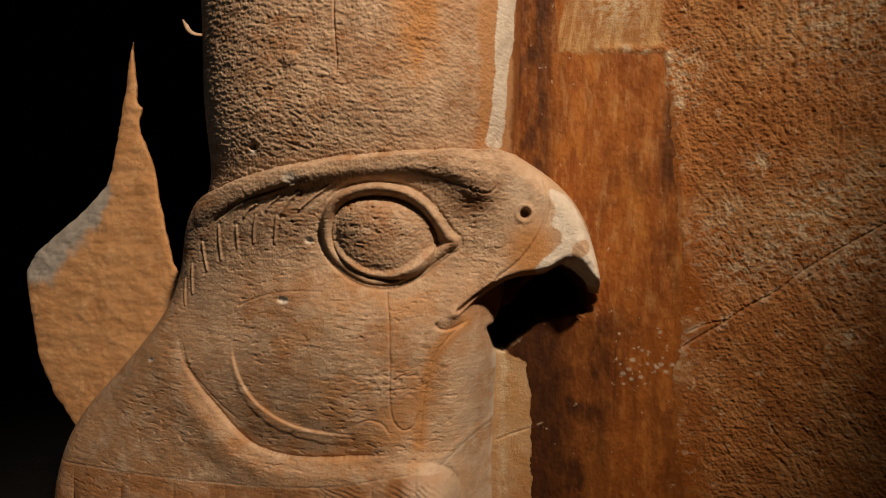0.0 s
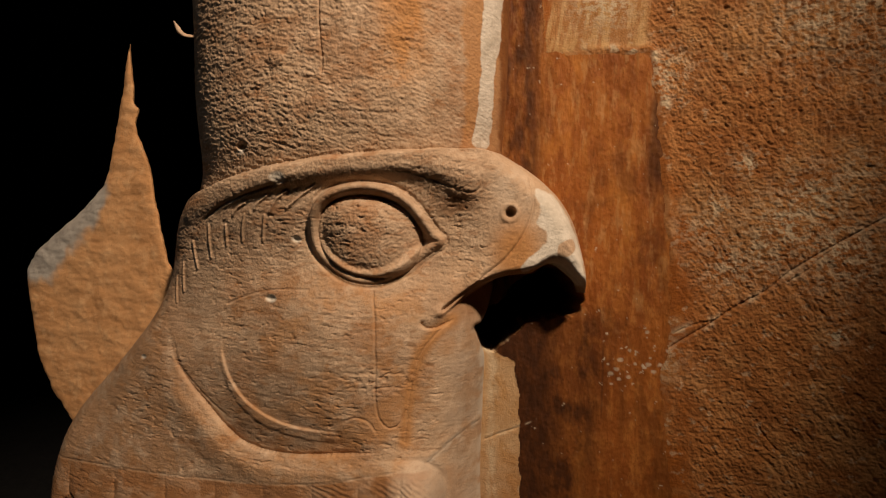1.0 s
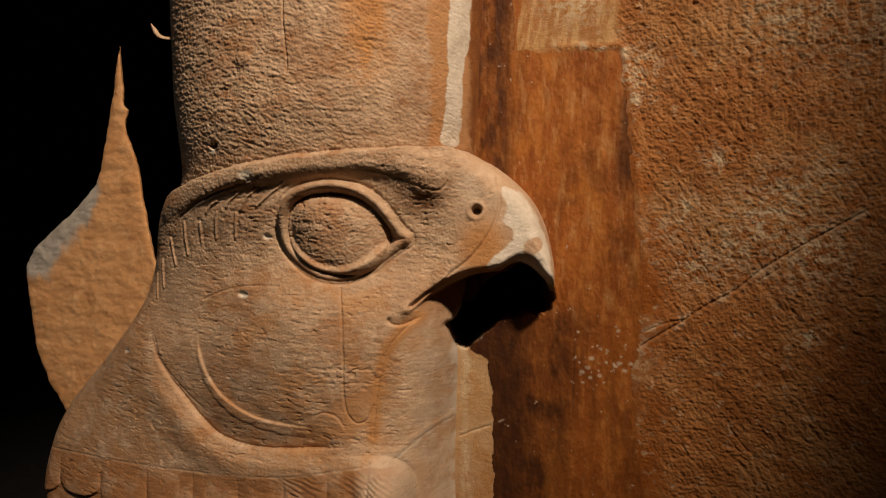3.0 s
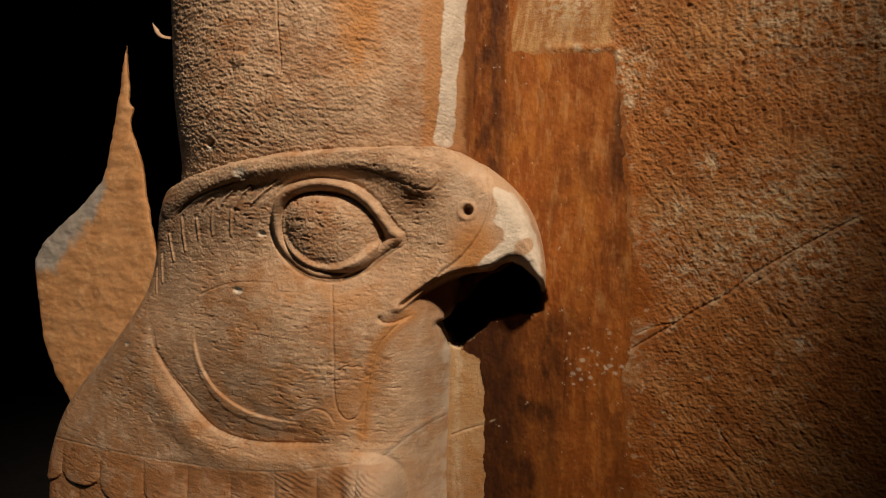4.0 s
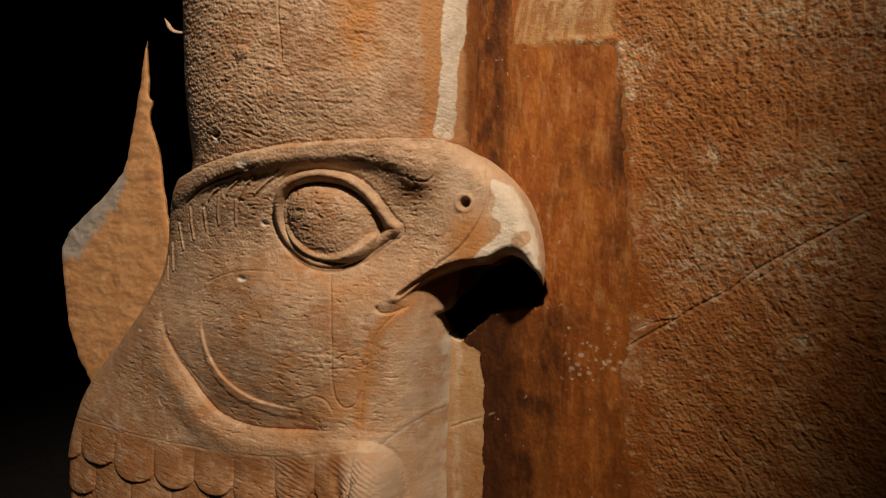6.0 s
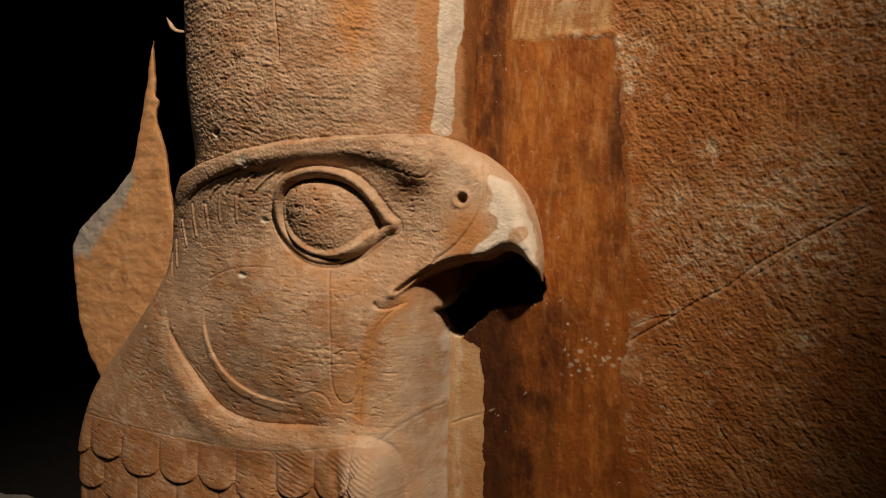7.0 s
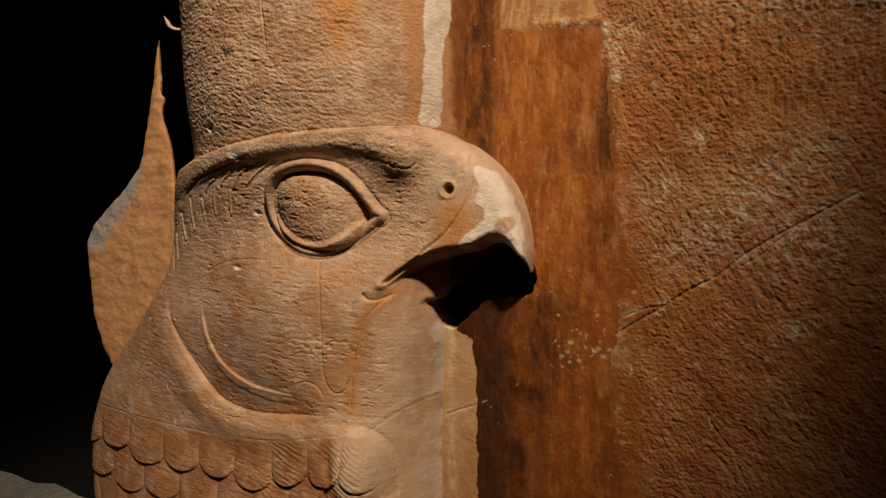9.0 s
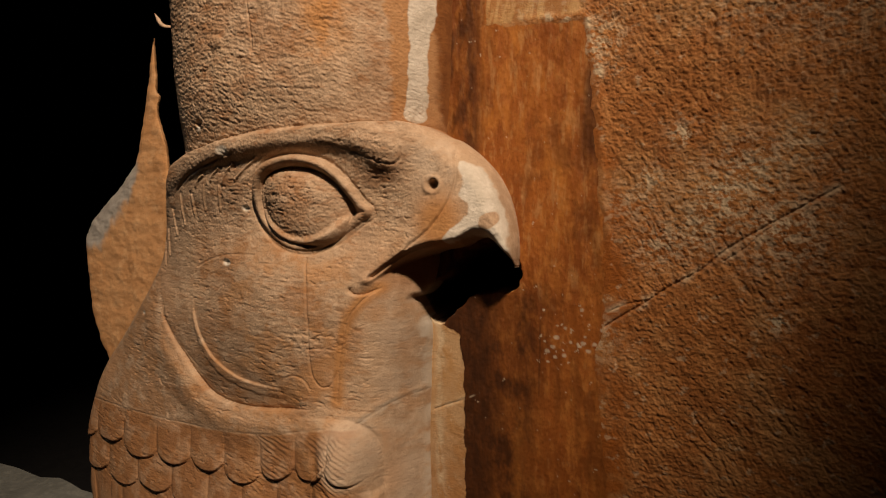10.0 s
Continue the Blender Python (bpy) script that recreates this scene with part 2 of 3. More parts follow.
def wall_slab():
    xs = np.concatenate([[-0.12, -0.06], np.linspace(0.0, 0.86, 760), np.linspace(0.9, 2.6, 16)])
    ws = np.concatenate([np.linspace(1.55, 0.52, 12), np.linspace(0.5, -0.58, 900), np.linspace(-0.62, -1.9, 14)])
    x, w = np.meshgrid(xs, ws)
    y = wall_plane(x, w)
    edge = depth_in(x, w, PANEL, 0.06) + 0.006 * layered(x * 30, w * 30, 41, 3)
    panel = step(-0.006, 0.001, edge)
    lower = step(0.16, 0.02, w)
    stain = np.exp(-(np.minimum(edge, 0) / (0.010 + 0.022 * lower)) ** 2) * step(0.25, 0.3, x)
    stain = np.clip(stain * (0.4 + 0.6 * lower) * (1.1 + 1.3 * layered(x * 26, w * 18, 42, 4, 0.65)), 0, 1)
    band = step(0.165, 0.14, x + 0.006 * layered(x * 30, w * 30, 44, 2)) * step(-0.1, -0.16, w)
    top = step(0.285, 0.295, w) * step(0.33, 0.30, x + 0.015 * layered(x * 20, w * 20, 48, 3))
    field = rough_field(x, w)
    soft = np.clip(1 - panel - band * 0.92 - 0.92 * top, 0, 1) * (1 - 0.7 * stain)
    ridge = np.exp(-((edge + 0.006) / 0.006) ** 2) * step(0.2, 0.26, x) * step(-0.2, 0.1, w)
    y = y - field * soft - 0.0022 * ridge + 0.003 * step(0.002, 0.007, edge)
    y = y - 0.0010 * step(0.262, 0.268, w + 0.08 * (x - 0.58) + 0.003 * layered(x * 14, w * 0, 46, 2)) * step(0.33, 0.36, x)
    white = np.zeros(x.shape)
    for line, width, deep in ((CRACK, 0.0017, 0.0035), (CRACK_TWO, 0.0012, 0.002), (CRACK_THREE, 0.0012, 0.002), (CRACK_THROAT, 0.0016, 0.002)):
        wob = 0.0015 * layered(x * 90, w * 90, 51, 2)
        d, _, _ = off_line(x + wob, w + wob, line, 0.03)
        y = y + deep * np.exp(-(d / width) ** 2) * (1 - panel)
        white = np.maximum(white, np.exp(-(d / 0.006) ** 2) * step(-0.1, 0.35, layered(x * 40, w * 40, 53, 3)) * 0.75)
    for cx, cw, size, much in W_BLOTCH:
        fall = np.exp(-((x - cx) ** 2 + (w - cw) ** 2) / size ** 2)
        white = np.maximum(white, much * fall ** 0.65 * step(-0.20, 0.25, layered(x * 75, w * 95, 57, 5, 0.75)))
    # whitish line beside the throat, painted as an edge that catches light
    white = np.maximum(white, 0.75 * np.exp(-((x - 0.097 - 0.004 * layered(x * 20, w * 20, 68, 2)) / 0.011) ** 2) * step(-0.13, -0.17, w) * step(-0.4, 0.15, layered(x * 60, w * 25, 69, 3)))
    white = np.maximum(white, 0.28 * band * step(-0.6, 0.3, layered(x * 20, w * 20, 67, 4, 0.6)))
    white = np.maximum(white, ridge * step(0.0, 0.3, layered(x * 60, w * 60, 59, 3)) * step(0.15, 0.21, w))
    white = np.maximum(white, 0.4 * step(0.36, 0.6, layered(x * 60, w * 70, 61, 4, 0.65)))
    pale_wall = 0.32 * step(0.0, 0.5, layered(x * 8, w * 8, 64, 5, 0.65))
    streak = layered((x - 0.12 * w) * 85, (w + 0.35 * x) * 13, 63, 4, 0.62)
    pale = np.maximum(band * (0.75 - 0.35 * step(-0.28, -0.42, w)), top * step(0.165, 0.18, x + 0.012 * streak) * (0.35 + 0.65 * step(-0.25, 0.30, streak)))
    stain = np.maximum(stain, 0.95 * top)
    pale = np.maximum(pale, pale_wall)
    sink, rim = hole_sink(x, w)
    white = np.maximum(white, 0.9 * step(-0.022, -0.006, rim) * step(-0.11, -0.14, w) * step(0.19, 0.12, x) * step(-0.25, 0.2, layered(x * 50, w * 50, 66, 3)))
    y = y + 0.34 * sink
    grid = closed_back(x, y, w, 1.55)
    masks = {k: np.pad(v, 2, mode="edge") for k, v in (("stain", stain * (1 - pale * top)), ("white", white * (1 - sink)), ("pale", pale), ("hole_shade", sink))}
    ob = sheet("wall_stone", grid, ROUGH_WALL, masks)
    return tagged(ob, "chiselled ochre stone wall with a long slanting crack", "wall", kind="structure")


W_BLOTCH = [(0.57, 0.35, 0.05, 1.0), (0.64, 0.28, 0.03, 0.9), (0.250, 0.362, 0.032, 1.3), (0.500, 0.035, 0.04, 1.0), (0.53, 0.065, 0.04, 0.9), (0.47, 0.0, 0.035, 0.8), (0.43, -0.025, 0.03, 0.7), (0.56, 0.0, 0.05, 0.8), (0.58, 0.10, 0.03, 0.7), (0.52, 0.31, 0.05, 0.8), (0.445, 0.118, 0.012, 1.2), (0.41, 0.06, 0.015, 0.9), (0.565, -0.12, 0.012, 1.2), (0.62, 0.30, 0.08, 0.6), (0.30, -0.185, 0.022, 0.9), (0.33, -0.16, 0.03, 0.9), (0.39, 0.03, 0.03, 0.5), (0.335, 0.25, 0.03, 0.8)]
wall_slab()


def infill_panel():
    xs, ws = np.linspace(0.02, 0.42, 320), np.linspace(0.47, -0.62, 720)
    x, w = np.meshgrid(xs, ws)
    edge = depth_in(x, w, PANEL, 0.06) + 0.006 * layered(x * 30, w * 30, 41, 3)
    y = wall_plane(x, w) - 0.0006 - 0.0010 * layered(x * 60, w * 14, 81, 4, 0.6) - 0.0006 * layered(x * 130, w * 90, 82, 3, 0.7) - 0.0014 * layered(x * 14, w * 7, 83, 2)
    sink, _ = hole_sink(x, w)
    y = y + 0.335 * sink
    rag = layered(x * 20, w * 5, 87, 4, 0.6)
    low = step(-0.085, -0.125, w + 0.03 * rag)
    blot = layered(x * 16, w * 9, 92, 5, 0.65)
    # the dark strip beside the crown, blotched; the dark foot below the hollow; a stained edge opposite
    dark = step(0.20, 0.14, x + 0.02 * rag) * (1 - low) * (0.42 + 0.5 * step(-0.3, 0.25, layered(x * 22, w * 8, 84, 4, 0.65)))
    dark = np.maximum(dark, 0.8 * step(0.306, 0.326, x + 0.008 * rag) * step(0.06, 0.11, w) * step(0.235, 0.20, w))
    # the foot's dark brown holds real stain and some of the beak's shade
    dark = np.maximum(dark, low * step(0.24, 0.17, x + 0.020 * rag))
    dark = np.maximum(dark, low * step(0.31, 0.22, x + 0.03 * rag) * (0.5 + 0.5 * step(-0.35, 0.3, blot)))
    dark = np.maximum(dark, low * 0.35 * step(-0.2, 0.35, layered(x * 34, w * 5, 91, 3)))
    dark = np.maximum(dark, 0.7 * np.exp(-((x - 0.262 - 0.004 * lattice(x * 0, w * 9, 86)) / 0.003) ** 2) * step(-0.12, -0.16, w) * step(-0.30, -0.24, w))
    dark = np.maximum(dark, 0.4 * step(0.05, 0.5, layered(x * 13, w * 7, 97, 5, 0.65)))
    amber = np.clip(-0.08 + 1.1 * layered(x * 26, w * 9, 94, 5, 0.7) + 0.5 * blot, 0, 1) * step(-0.16, -0.02, w + 0.05 * rag)
    amber = np.maximum(amber, 0.6 * low * np.exp(-((x - 0.232) / 0.010) ** 2) * step(-0.1, 0.3, rag))
    pale = 0.40 * step(0.12, 0.6, layered(x * 70, w * 16, 93, 5, 0.7)) * (1 - low) + 0.2 * step(0.3, 0.6, layered(x * 120, w * 60, 96, 3))
    white = 0.8 * step(0.80, 0.88, layered(x * 70, w * 90, 95, 4, 0.7) + 0.45 * np.exp(-(((x - 0.30) / 0.05) ** 2 + ((w + 0.175) / 0.04) ** 2)))
    # flecks of plaster where the long crack meets the infill
    dice = np.random.default_rng(23)
    for _ in range(16):
        along_crack, aside, size = dice.uniform(-0.055, 0.04), dice.normal(0, 0.016), dice.uniform(0.0018, 0.0052)
        cx, cw = 0.318 + along_crack, -0.172 + 0.55 * along_crack + aside
        r = np.hypot(x - cx, 1.2 * (w - cw)) + 0.0025 * layered(x * 160, w * 160, 100, 2)
        white = np.maximum(white, 0.65 * step(size, 0.5 * size, r))
    d, _, _ = off_line(x, w, CRACK_THROAT, 0.03)
    white = np.maximum(white, 0.8 * np.exp(-(d / 0.0009) ** 2) * step(-0.2, 0.2, layered(x * 80, w * 80, 99, 2)))
    masks = {"amber": amber, "dark": dark, "pale": pale * (1 - dark), "white": white, "hole_shade": sink}
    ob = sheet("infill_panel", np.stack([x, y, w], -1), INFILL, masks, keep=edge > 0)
    return tagged(ob, "smooth dark brown streaked infill let into the stone wall", "wall infill", kind="structure")


infill_panel()

# ---- the falcon statue ----
SECTION_X = [-0.75, -0.55, -0.42, -0.33, -0.24, -0.13, -0.03, 0.05, 0.12, 0.22]
SECTIONS = {
    0.14: [1.213, 1.076, 0.980, 0.915, 0.880, 0.866, 0.862, 0.867, 0.890, 0.896],
    0.07: [1.219, 1.086, 0.993, 0.928, 0.893, 0.883, 0.879, 0.880, 0.900, 0.905],
    0.00: [1.222, 1.093, 1.006, 0.954, 0.926, 0.910, 0.908, 0.908, 0.904, 0.910],
    -0.08: [1.221, 1.094, 1.017, 0.971, 0.933, 0.896, 0.899, 0.906, 0.909, 0.915],
    -0.16: [1.217, 1.091, 1.012, 0.973, 0.936, 0.901, 0.907, 0.917, 0.921, 0.928],
    -0.25: [1.208, 1.087, 1.013, 0.982, 0.952, 0.925, 0.924, 0.945, 0.955, 0.965],
    -0.34: [1.196, 1.078, 1.022, 0.994, 0.966, 0.937, 0.928, 0.968, 0.985, 0.995],
    -0.44: [1.188, 1.077, 1.025, 0.996, 0.967, 0.939, 0.929, 0.972, 0.989, 0.998],
    -0.60: [1.187, 1.081, 1.023, 0.990, 0.962, 0.940, 0.932, 0.974, 0.990, 0.999],
}
# left outline of crown, head, neck and wing by height
EDGE_W = [-1.9, -0.6, -0.46, -0.38, -0.29, -0.21, -0.12, -0.06, 0.0, 0.05, 0.075, 0.12, 0.2, 0.3, 0.5]
EDGE_X = [-0.67, -0.69, -0.718, -0.707, -0.655, -0.572, -0.482, -0.443, -0.424, -0.405, -0.386, -0.368, -0.368, -0.365, -0.359]
BROW_TOP = np.array([(-0.417, 0.059), (-0.355, 0.076), (-0.306, 0.092), (-0.261, 0.102), (-0.22, 0.109), (-0.18, 0.115), (-0.141, 0.12), (-0.064, 0.126), (0.012, 0.133), (0.066, 0.138), (0.101, 0.136), (0.129, 0.125), (0.215, 0.126)])
BROW_MID = curve([(-0.358, 0.052), (-0.307, 0.071), (-0.254, 0.088), (-0.197, 0.101), (-0.126, 0.111), (-0.049, 0.116), (0.012, 0.111), (0.05, 0.095)])
BROW_LOW = curve([(-0.339, 0.035), (-0.309, 0.053), (-0.281, 0.066), (-0.238, 0.079), (-0.197, 0.09), (-0.142, 0.104)])
BROW_LINE = curve([(-0.072, 0.106), (-0.034, 0.103), (0.005, 0.092), (0.036, 0.08), (0.059, 0.075), (0.072, 0.084), (0.07, 0.1), (0.057, 0.115)])
RIM = curve([(-0.162, 0.023), (-0.155, 0.052), (-0.134, 0.072), (-0.108, 0.08), (-0.081, 0.081), (-0.05, 0.074), (-0.025, 0.057), (-0.007, 0.035), (0.005, 0.018), (0.015, 0.009), (0.005, 0.002), (-0.015, -0.013), (-0.038, -0.031), (-0.073, -0.044), (-0.108, -0.04), (-0.136, -0.024), (-0.156, -0.002)], True)
BEAK_TOP = curve([(0.1, 0.148), (0.125, 0.131), (0.15, 0.115), (0.173, 0.097), (0.196, 0.073), (0.214, 0.042), (0.224, 0.009), (0.229, -0.028), (0.229, -0.059)])
BEAK_UNDER = curve([(0.227, -0.067), (0.22, -0.051), (0.207, -0.038), (0.194, -0.027), (0.179, -0.022), (0.163, -0.027), (0.15, -0.036), (0.129, -0.041), (0.109, -0.054), (0.095, -0.075)])
OUTLINE = np.vstack([[(-1.6, 0.8), (0.3, 0.8), (0.3, 0.2)], BEAK_TOP, BEAK_UNDER, curve([(0.087, -0.098), (0.078, -0.113), (0.067, -0.119), (0.071, -0.133), (0.078, -0.152), (0.084, -0.172), (0.083, -0.222), (0.083, -0.299), (0.084, -0.393), (0.084, -0.564)]), [(0.1, -2.0), (-1.6, -2.0)]])
MOUTH = curve([(0.017, -0.09), (0.03, -0.08), (0.052, -0.063), (0.076, -0.049), (0.103, -0.039), (0.131, -0.035), (0.15, -0.031)])
LIP_CURL = curve([(-0.013, -0.102), (-0.005, -0.112), (0.013, -0.112), (0.033, -0.102)])
CERE = curve([(0.142, 0.093), (0.146, 0.064), (0.14, 0.036), (0.126, 0.009), (0.105, -0.017), (0.076, -0.04)])
CHEEK = curve([(-0.409, -0.087), (-0.411, -0.131), (-0.4, -0.173), (-0.378, -0.206), (-0.347, -0.24), (-0.317, -0.274), (-0.284, -0.297), (-0.237, -0.308), (-0.184, -0.308), (-0.124, -0.301), (-0.067, -0.293)])
CHEEK_LINE = curve([(-0.404, -0.139), (-0.391, -0.181), (-0.359, -0.217), (-0.327, -0.246), (-0.292, -0.271)])
CRESCENT = curve([(-0.314, -0.132), (-0.312, -0.163), (-0.301, -0.196), (-0.282, -0.223), (-0.252, -0.245), (-0.217, -0.26), (-0.174, -0.267), (-0.13, -0.269)])
SEAM = curve([(-0.077, -0.061), (-0.074, -0.108), (-0.074, -0.163), (-0.075, -0.213), (-0.07, -0.243), (-0.057, -0.257), (-0.043, -0.252), (-0.032, -0.231)])
RUN = curve([(0.033, -0.102), (0.009, -0.122), (-0.011, -0.149), (-0.022, -0.182), (-0.029, -0.223), (-0.034, -0.279)])
WING = curve([(-0.749, -0.384), (-0.678, -0.374), (-0.544, -0.365), (-0.432, -0.362), (-0.332, -0.359), (-0.257, -0.354), (-0.167, -0.345), (-0.116, -0.334), (-0.067, -0.323), (-0.039, -0.316)])
SHOULDER = curve([(-0.116, -0.31), (-0.067, -0.305), (-0.019, -0.306), (0.006, -0.319), (0.019, -0.338), (0.025, -0.364), (0.027, -0.412)])
CREASE = curve([(0.001, -0.307), (0.029, -0.288), (0.053, -0.277), (0.079, -0.271)])
CROWN_CRACK = curve([(-0.137, 0.351), (-0.137, 0.312), (-0.137, 0.272), (-0.135, 0.242), (-0.137, 0.225)])
CHEEK_ARC = curve([(-0.301, -0.083), (-0.262, -0.068), (-0.218, -0.060), (-0.169, -0.060)])
FLOURISH = curve([(-0.118, -0.247), (-0.103, -0.243), (-0.087, -0.248), (-0.075, -0.262)])
KNOB = [(-0.025, -0.341)][0]
NOSTRIL = [(0.113, 0.049)][0]
EYE_AT = [(-0.079, 0.018)][0]
STROKES = [[(-0.154, 0.086), (-0.176, 0.071), (-0.198, 0.055)], [(-0.197, 0.077), (-0.212, 0.066), (-0.223, 0.049)], [(-0.225, 0.072), (-0.239, 0.062), (-0.246, 0.053)], [(-0.26, 0.062), (-0.271, 0.056), (-0.281, 0.045)], [(-0.262, 0.047), (-0.268, 0.028), (-0.271, 0.009)], [(-0.232, 0.045), (-0.236, 0.027), (-0.239, 0.009)],
           [(-0.295, 0.032), (-0.296, 0.018), (-0.297, 0.003)], [(-0.324, 0.033), (-0.326, 0.009), (-0.326, -0.015)], [(-0.357, 0.010), (-0.356, -0.012), (-0.353, -0.032)], [(-0.381, -0.023), (-0.383, -0.044), (-0.384, -0.068)], [(-0.398, -0.046), (-0.399, -0.065), (-0.399, -0.085)]]
CHIPS = [(*[(-0.205, 0.095)][0], 0.012, 0.002), (*[(-0.229, -0.073)][0], 0.009, 0.003), (*[(-0.188, 0.012)][0], 0.008, 0.004), (*[(-0.465, -0.176)][0], 0.007, 0.002), (*[(-0.259, 0.141)][0], 0.010, 0.014), (*[(-0.198, 0.246)][0], 0.016, -0.0035)]
WHITE_BEAK = curve([(0.15, 0.083), (0.169, 0.079), (0.189, 0.064), (0.206, 0.032), (0.218, -0.007), (0.222, -0.063), (0.202, -0.047), (0.17, -0.02), (0.14, -0.034), (0.131, -0.023), (0.158, 0.001), (0.167, 0.02), (0.152, 0.034), (0.155, 0.056)], True)
TAN_SPOT = curve([(0.184, 0.007), (0.202, 0.013), (0.207, 0.001), (0.196, -0.011), (0.182, -0.012), (0.18, -0.002)], True)
WHITE_STRIP = curve([(0.08, 0.364), (0.073, 0.304), (0.072, 0.274), (0.071, 0.229), (0.068, 0.191), (0.062, 0.15), (0.085, 0.151), (0.09, 0.196), (0.094, 0.26), (0.101, 0.309), (0.105, 0.38)], True)


def section_depth(x, w):
    keys = sorted(SECTIONS)
    fine = np.linspace(-0.75, 0.25, 300)
    rows = np.stack([along(SECTION_X, SECTIONS[k], fine) for k in keys])
    wk = np.linspace(-0.6, 0.14, 120)
    table = np.stack([along(keys, rows[:, j], wk) for j in range(len(fine))], 1)
    fx = np.clip((x + 0.75) / 1.0 * 299, 0, 298.999)
    fw = np.clip((w + 0.6) / 0.74 * 119, 0, 118.999)
    i, j = fw.astype(int), fx.astype(int)
    a, b = fw - i, fx - j
    return (table[i, j] * (1 - b) + table[i, j + 1] * b) * (1 - a) + (table[i + 1, j] * (1 - b) + table[i + 1, j + 1] * b) * a


def feathers(x, w, d_below):
    """Overlapping rounded feathers in rows under the wing's line: relief and a mask of barbs."""
    relief, barbs = np.zeros(x.shape), np.zeros(x.shape)
    for row in range(5):
        top = 0.062 * row - 0.012
        col = -np.log(np.maximum(0.058 - 0.09 * x, 0.02)) / 0.09 + 0.5 * (row % 2) + 0.12 * lattice(x * 9, w * 0 + row * 3.7, 5)
        k = np.floor(col)
        u = (col - k - 0.5) * 2
        foot = top + 0.092 + 0.006 * np.sin(k * 2.3 + row)
        rim = foot - 0.026 * (1 - np.sqrt(np.clip(1 - u * u, 0, 1)))
        on = (d_below > top) & (d_below < rim)
        body = 0.0085 * np.sqrt(np.clip(1 - np.abs(u) ** 2.2, 0, 1)) * step(top - 0.005, rim, d_below) + 0.0005
        edge = np.clip(rim - d_below, 0, 1)
        body = body * step(0, 0.006, edge) ** 0.6
        free = on & (relief == 0)
        relief[free] = body[free] + 0.0006
        barb = np.sin(d_below * 760 - u * 15 + 2.5 * lattice(x * 40, d_below * 40, 9)) * step(0, 0.008, edge)
        barbs[free] = barb[free]
    return relief, barbs


def falcon_statue():
    rows = np.concatenate([np.linspace(0.72, 0.48, 6), np.linspace(0.46, -0.52, 820), np.linspace(-0.55, -1.75, 14)])
    share = np.concatenate([np.linspace(0, 0.96, 620), 0.96 + 0.04 * (1 - (1 - np.linspace(0.02, 1, 50)) ** 2)])
    left = along(EDGE_W, EDGE_X, rows)
    right = 0.245
    x = right - (right - left)[:, None] * share[None, :]
    w = np.repeat(rows[:, None], len(share), 1)
    edge_x = np.repeat(left[:, None], len(share), 1)

    # head, neck and wing
    y = section_depth(x, w)
    turn = np.clip((edge_x + 0.055 - x) / 0.055, 0, 1)
    y = y + 0.085 * (1 - np.sqrt(1 - np.minimum(turn, 0.9999) ** 2))
    relief = np.zeros(x.shape)
    rough = np.full(x.shape, 0.75)

    # brow: a thick ridge, fuller towards the beak, over a hollow
    d, s, g = off_line(x, w, BROW_MID, 0.08)
    half = 0.015 + 0.012 * step(0.2, 0.9, s)
    relief += (0.0035 + 0.0085 * step(0.1, 0.5, s)) * np.exp(-(d / half) ** 3)
    d, s, _ = off_line(x, w, BROW_LOW, 0.02)
    relief -= 0.0035 * np.exp(-(d / 0.0020) ** 2) * step(0, 0.15, s) * step(1.0, 0.6, s)
    d, s, _ = off_line(x, w, BROW_LINE, 0.02)
    relief -= 0.0016 * np.exp(-(d / 0.0014) ** 2) * step(0, 0.2, s) * step(1.0, 0.7, s)
    d, s, g = off_line(x, w, BROW_MID, 0.14)
    relief -= (0.004 + 0.003 * step(0.2, 0.5, s)) * (g < 0) * step(0.004, 0.026, d) * np.exp(-np.maximum(d - 0.022, 0) / 0.030) * step(0.13, 0.10, d) * step(0.0, 0.22, s) * step(1.0, 0.75, s)
    relief -= 0.006 * np.exp(-(((x - 0.035) / 0.030) ** 2 + ((w - 0.052) / 0.028) ** 2))

    # eye: rim, sunk channel and ball
    ring = depth_in(x, w, RIM, 0.08)
    d = np.abs(ring)
    height = 0.006 + 0.007 * step(-0.05, 0.09, w)
    band = np.sqrt(np.clip(1 - (d / 0.0090) ** 2, 0, 1))
    socket = step(0.004, 0.016, ring) * step(0.010, -0.012, x)
    relief = relief * (1 - socket) - 0.014 * socket
    ex, ew = EYE_AT
    q = (np.abs((x - ex + 0.003) / 0.0730) ** 2.2 + np.abs((w - ew + 0.004 + 0.10 * (x - ex)) / 0.0565) ** 2.2)
    ball = 0.044 * np.clip(1 - q, 0, 1) ** 0.55
    relief += np.where(q < 1, ball, 0)
    relief = np.maximum(relief, np.where(band > 0, (height + 0.012) * band - 0.012, -1))
    relief -= 0.0022 * np.exp(-((ring + 0.0120) / 0.0022) ** 2)
    rough = np.where(q < 1, 1.1, rough)
    rough = np.where(band > 0.1, 0.5, rough)

    # cere, nostril, mouth and beak
    d, s, g = off_line(x, w, CERE, 0.03)
    relief += 0.002 * step(-0.006, 0.006, -g * d) * step(0.03, 0.02, d) - 0.0025 * np.exp(-(d / 0.0022) ** 2)
    nx, nw = NOSTRIL
    r = np.hypot(x - nx, w - nw)
    relief += 0.0016 * np.exp(-((r - 0.0115) / 0.003) ** 2) - 0.022 * step(0.0080, 0.0045, np.hypot(x - nx - 0.001, w - nw - 0.001)) + 0.0016 * np.exp(-(np.hypot(x - nx + 0.008, w - nw + 0.008) / 0.006) ** 2)
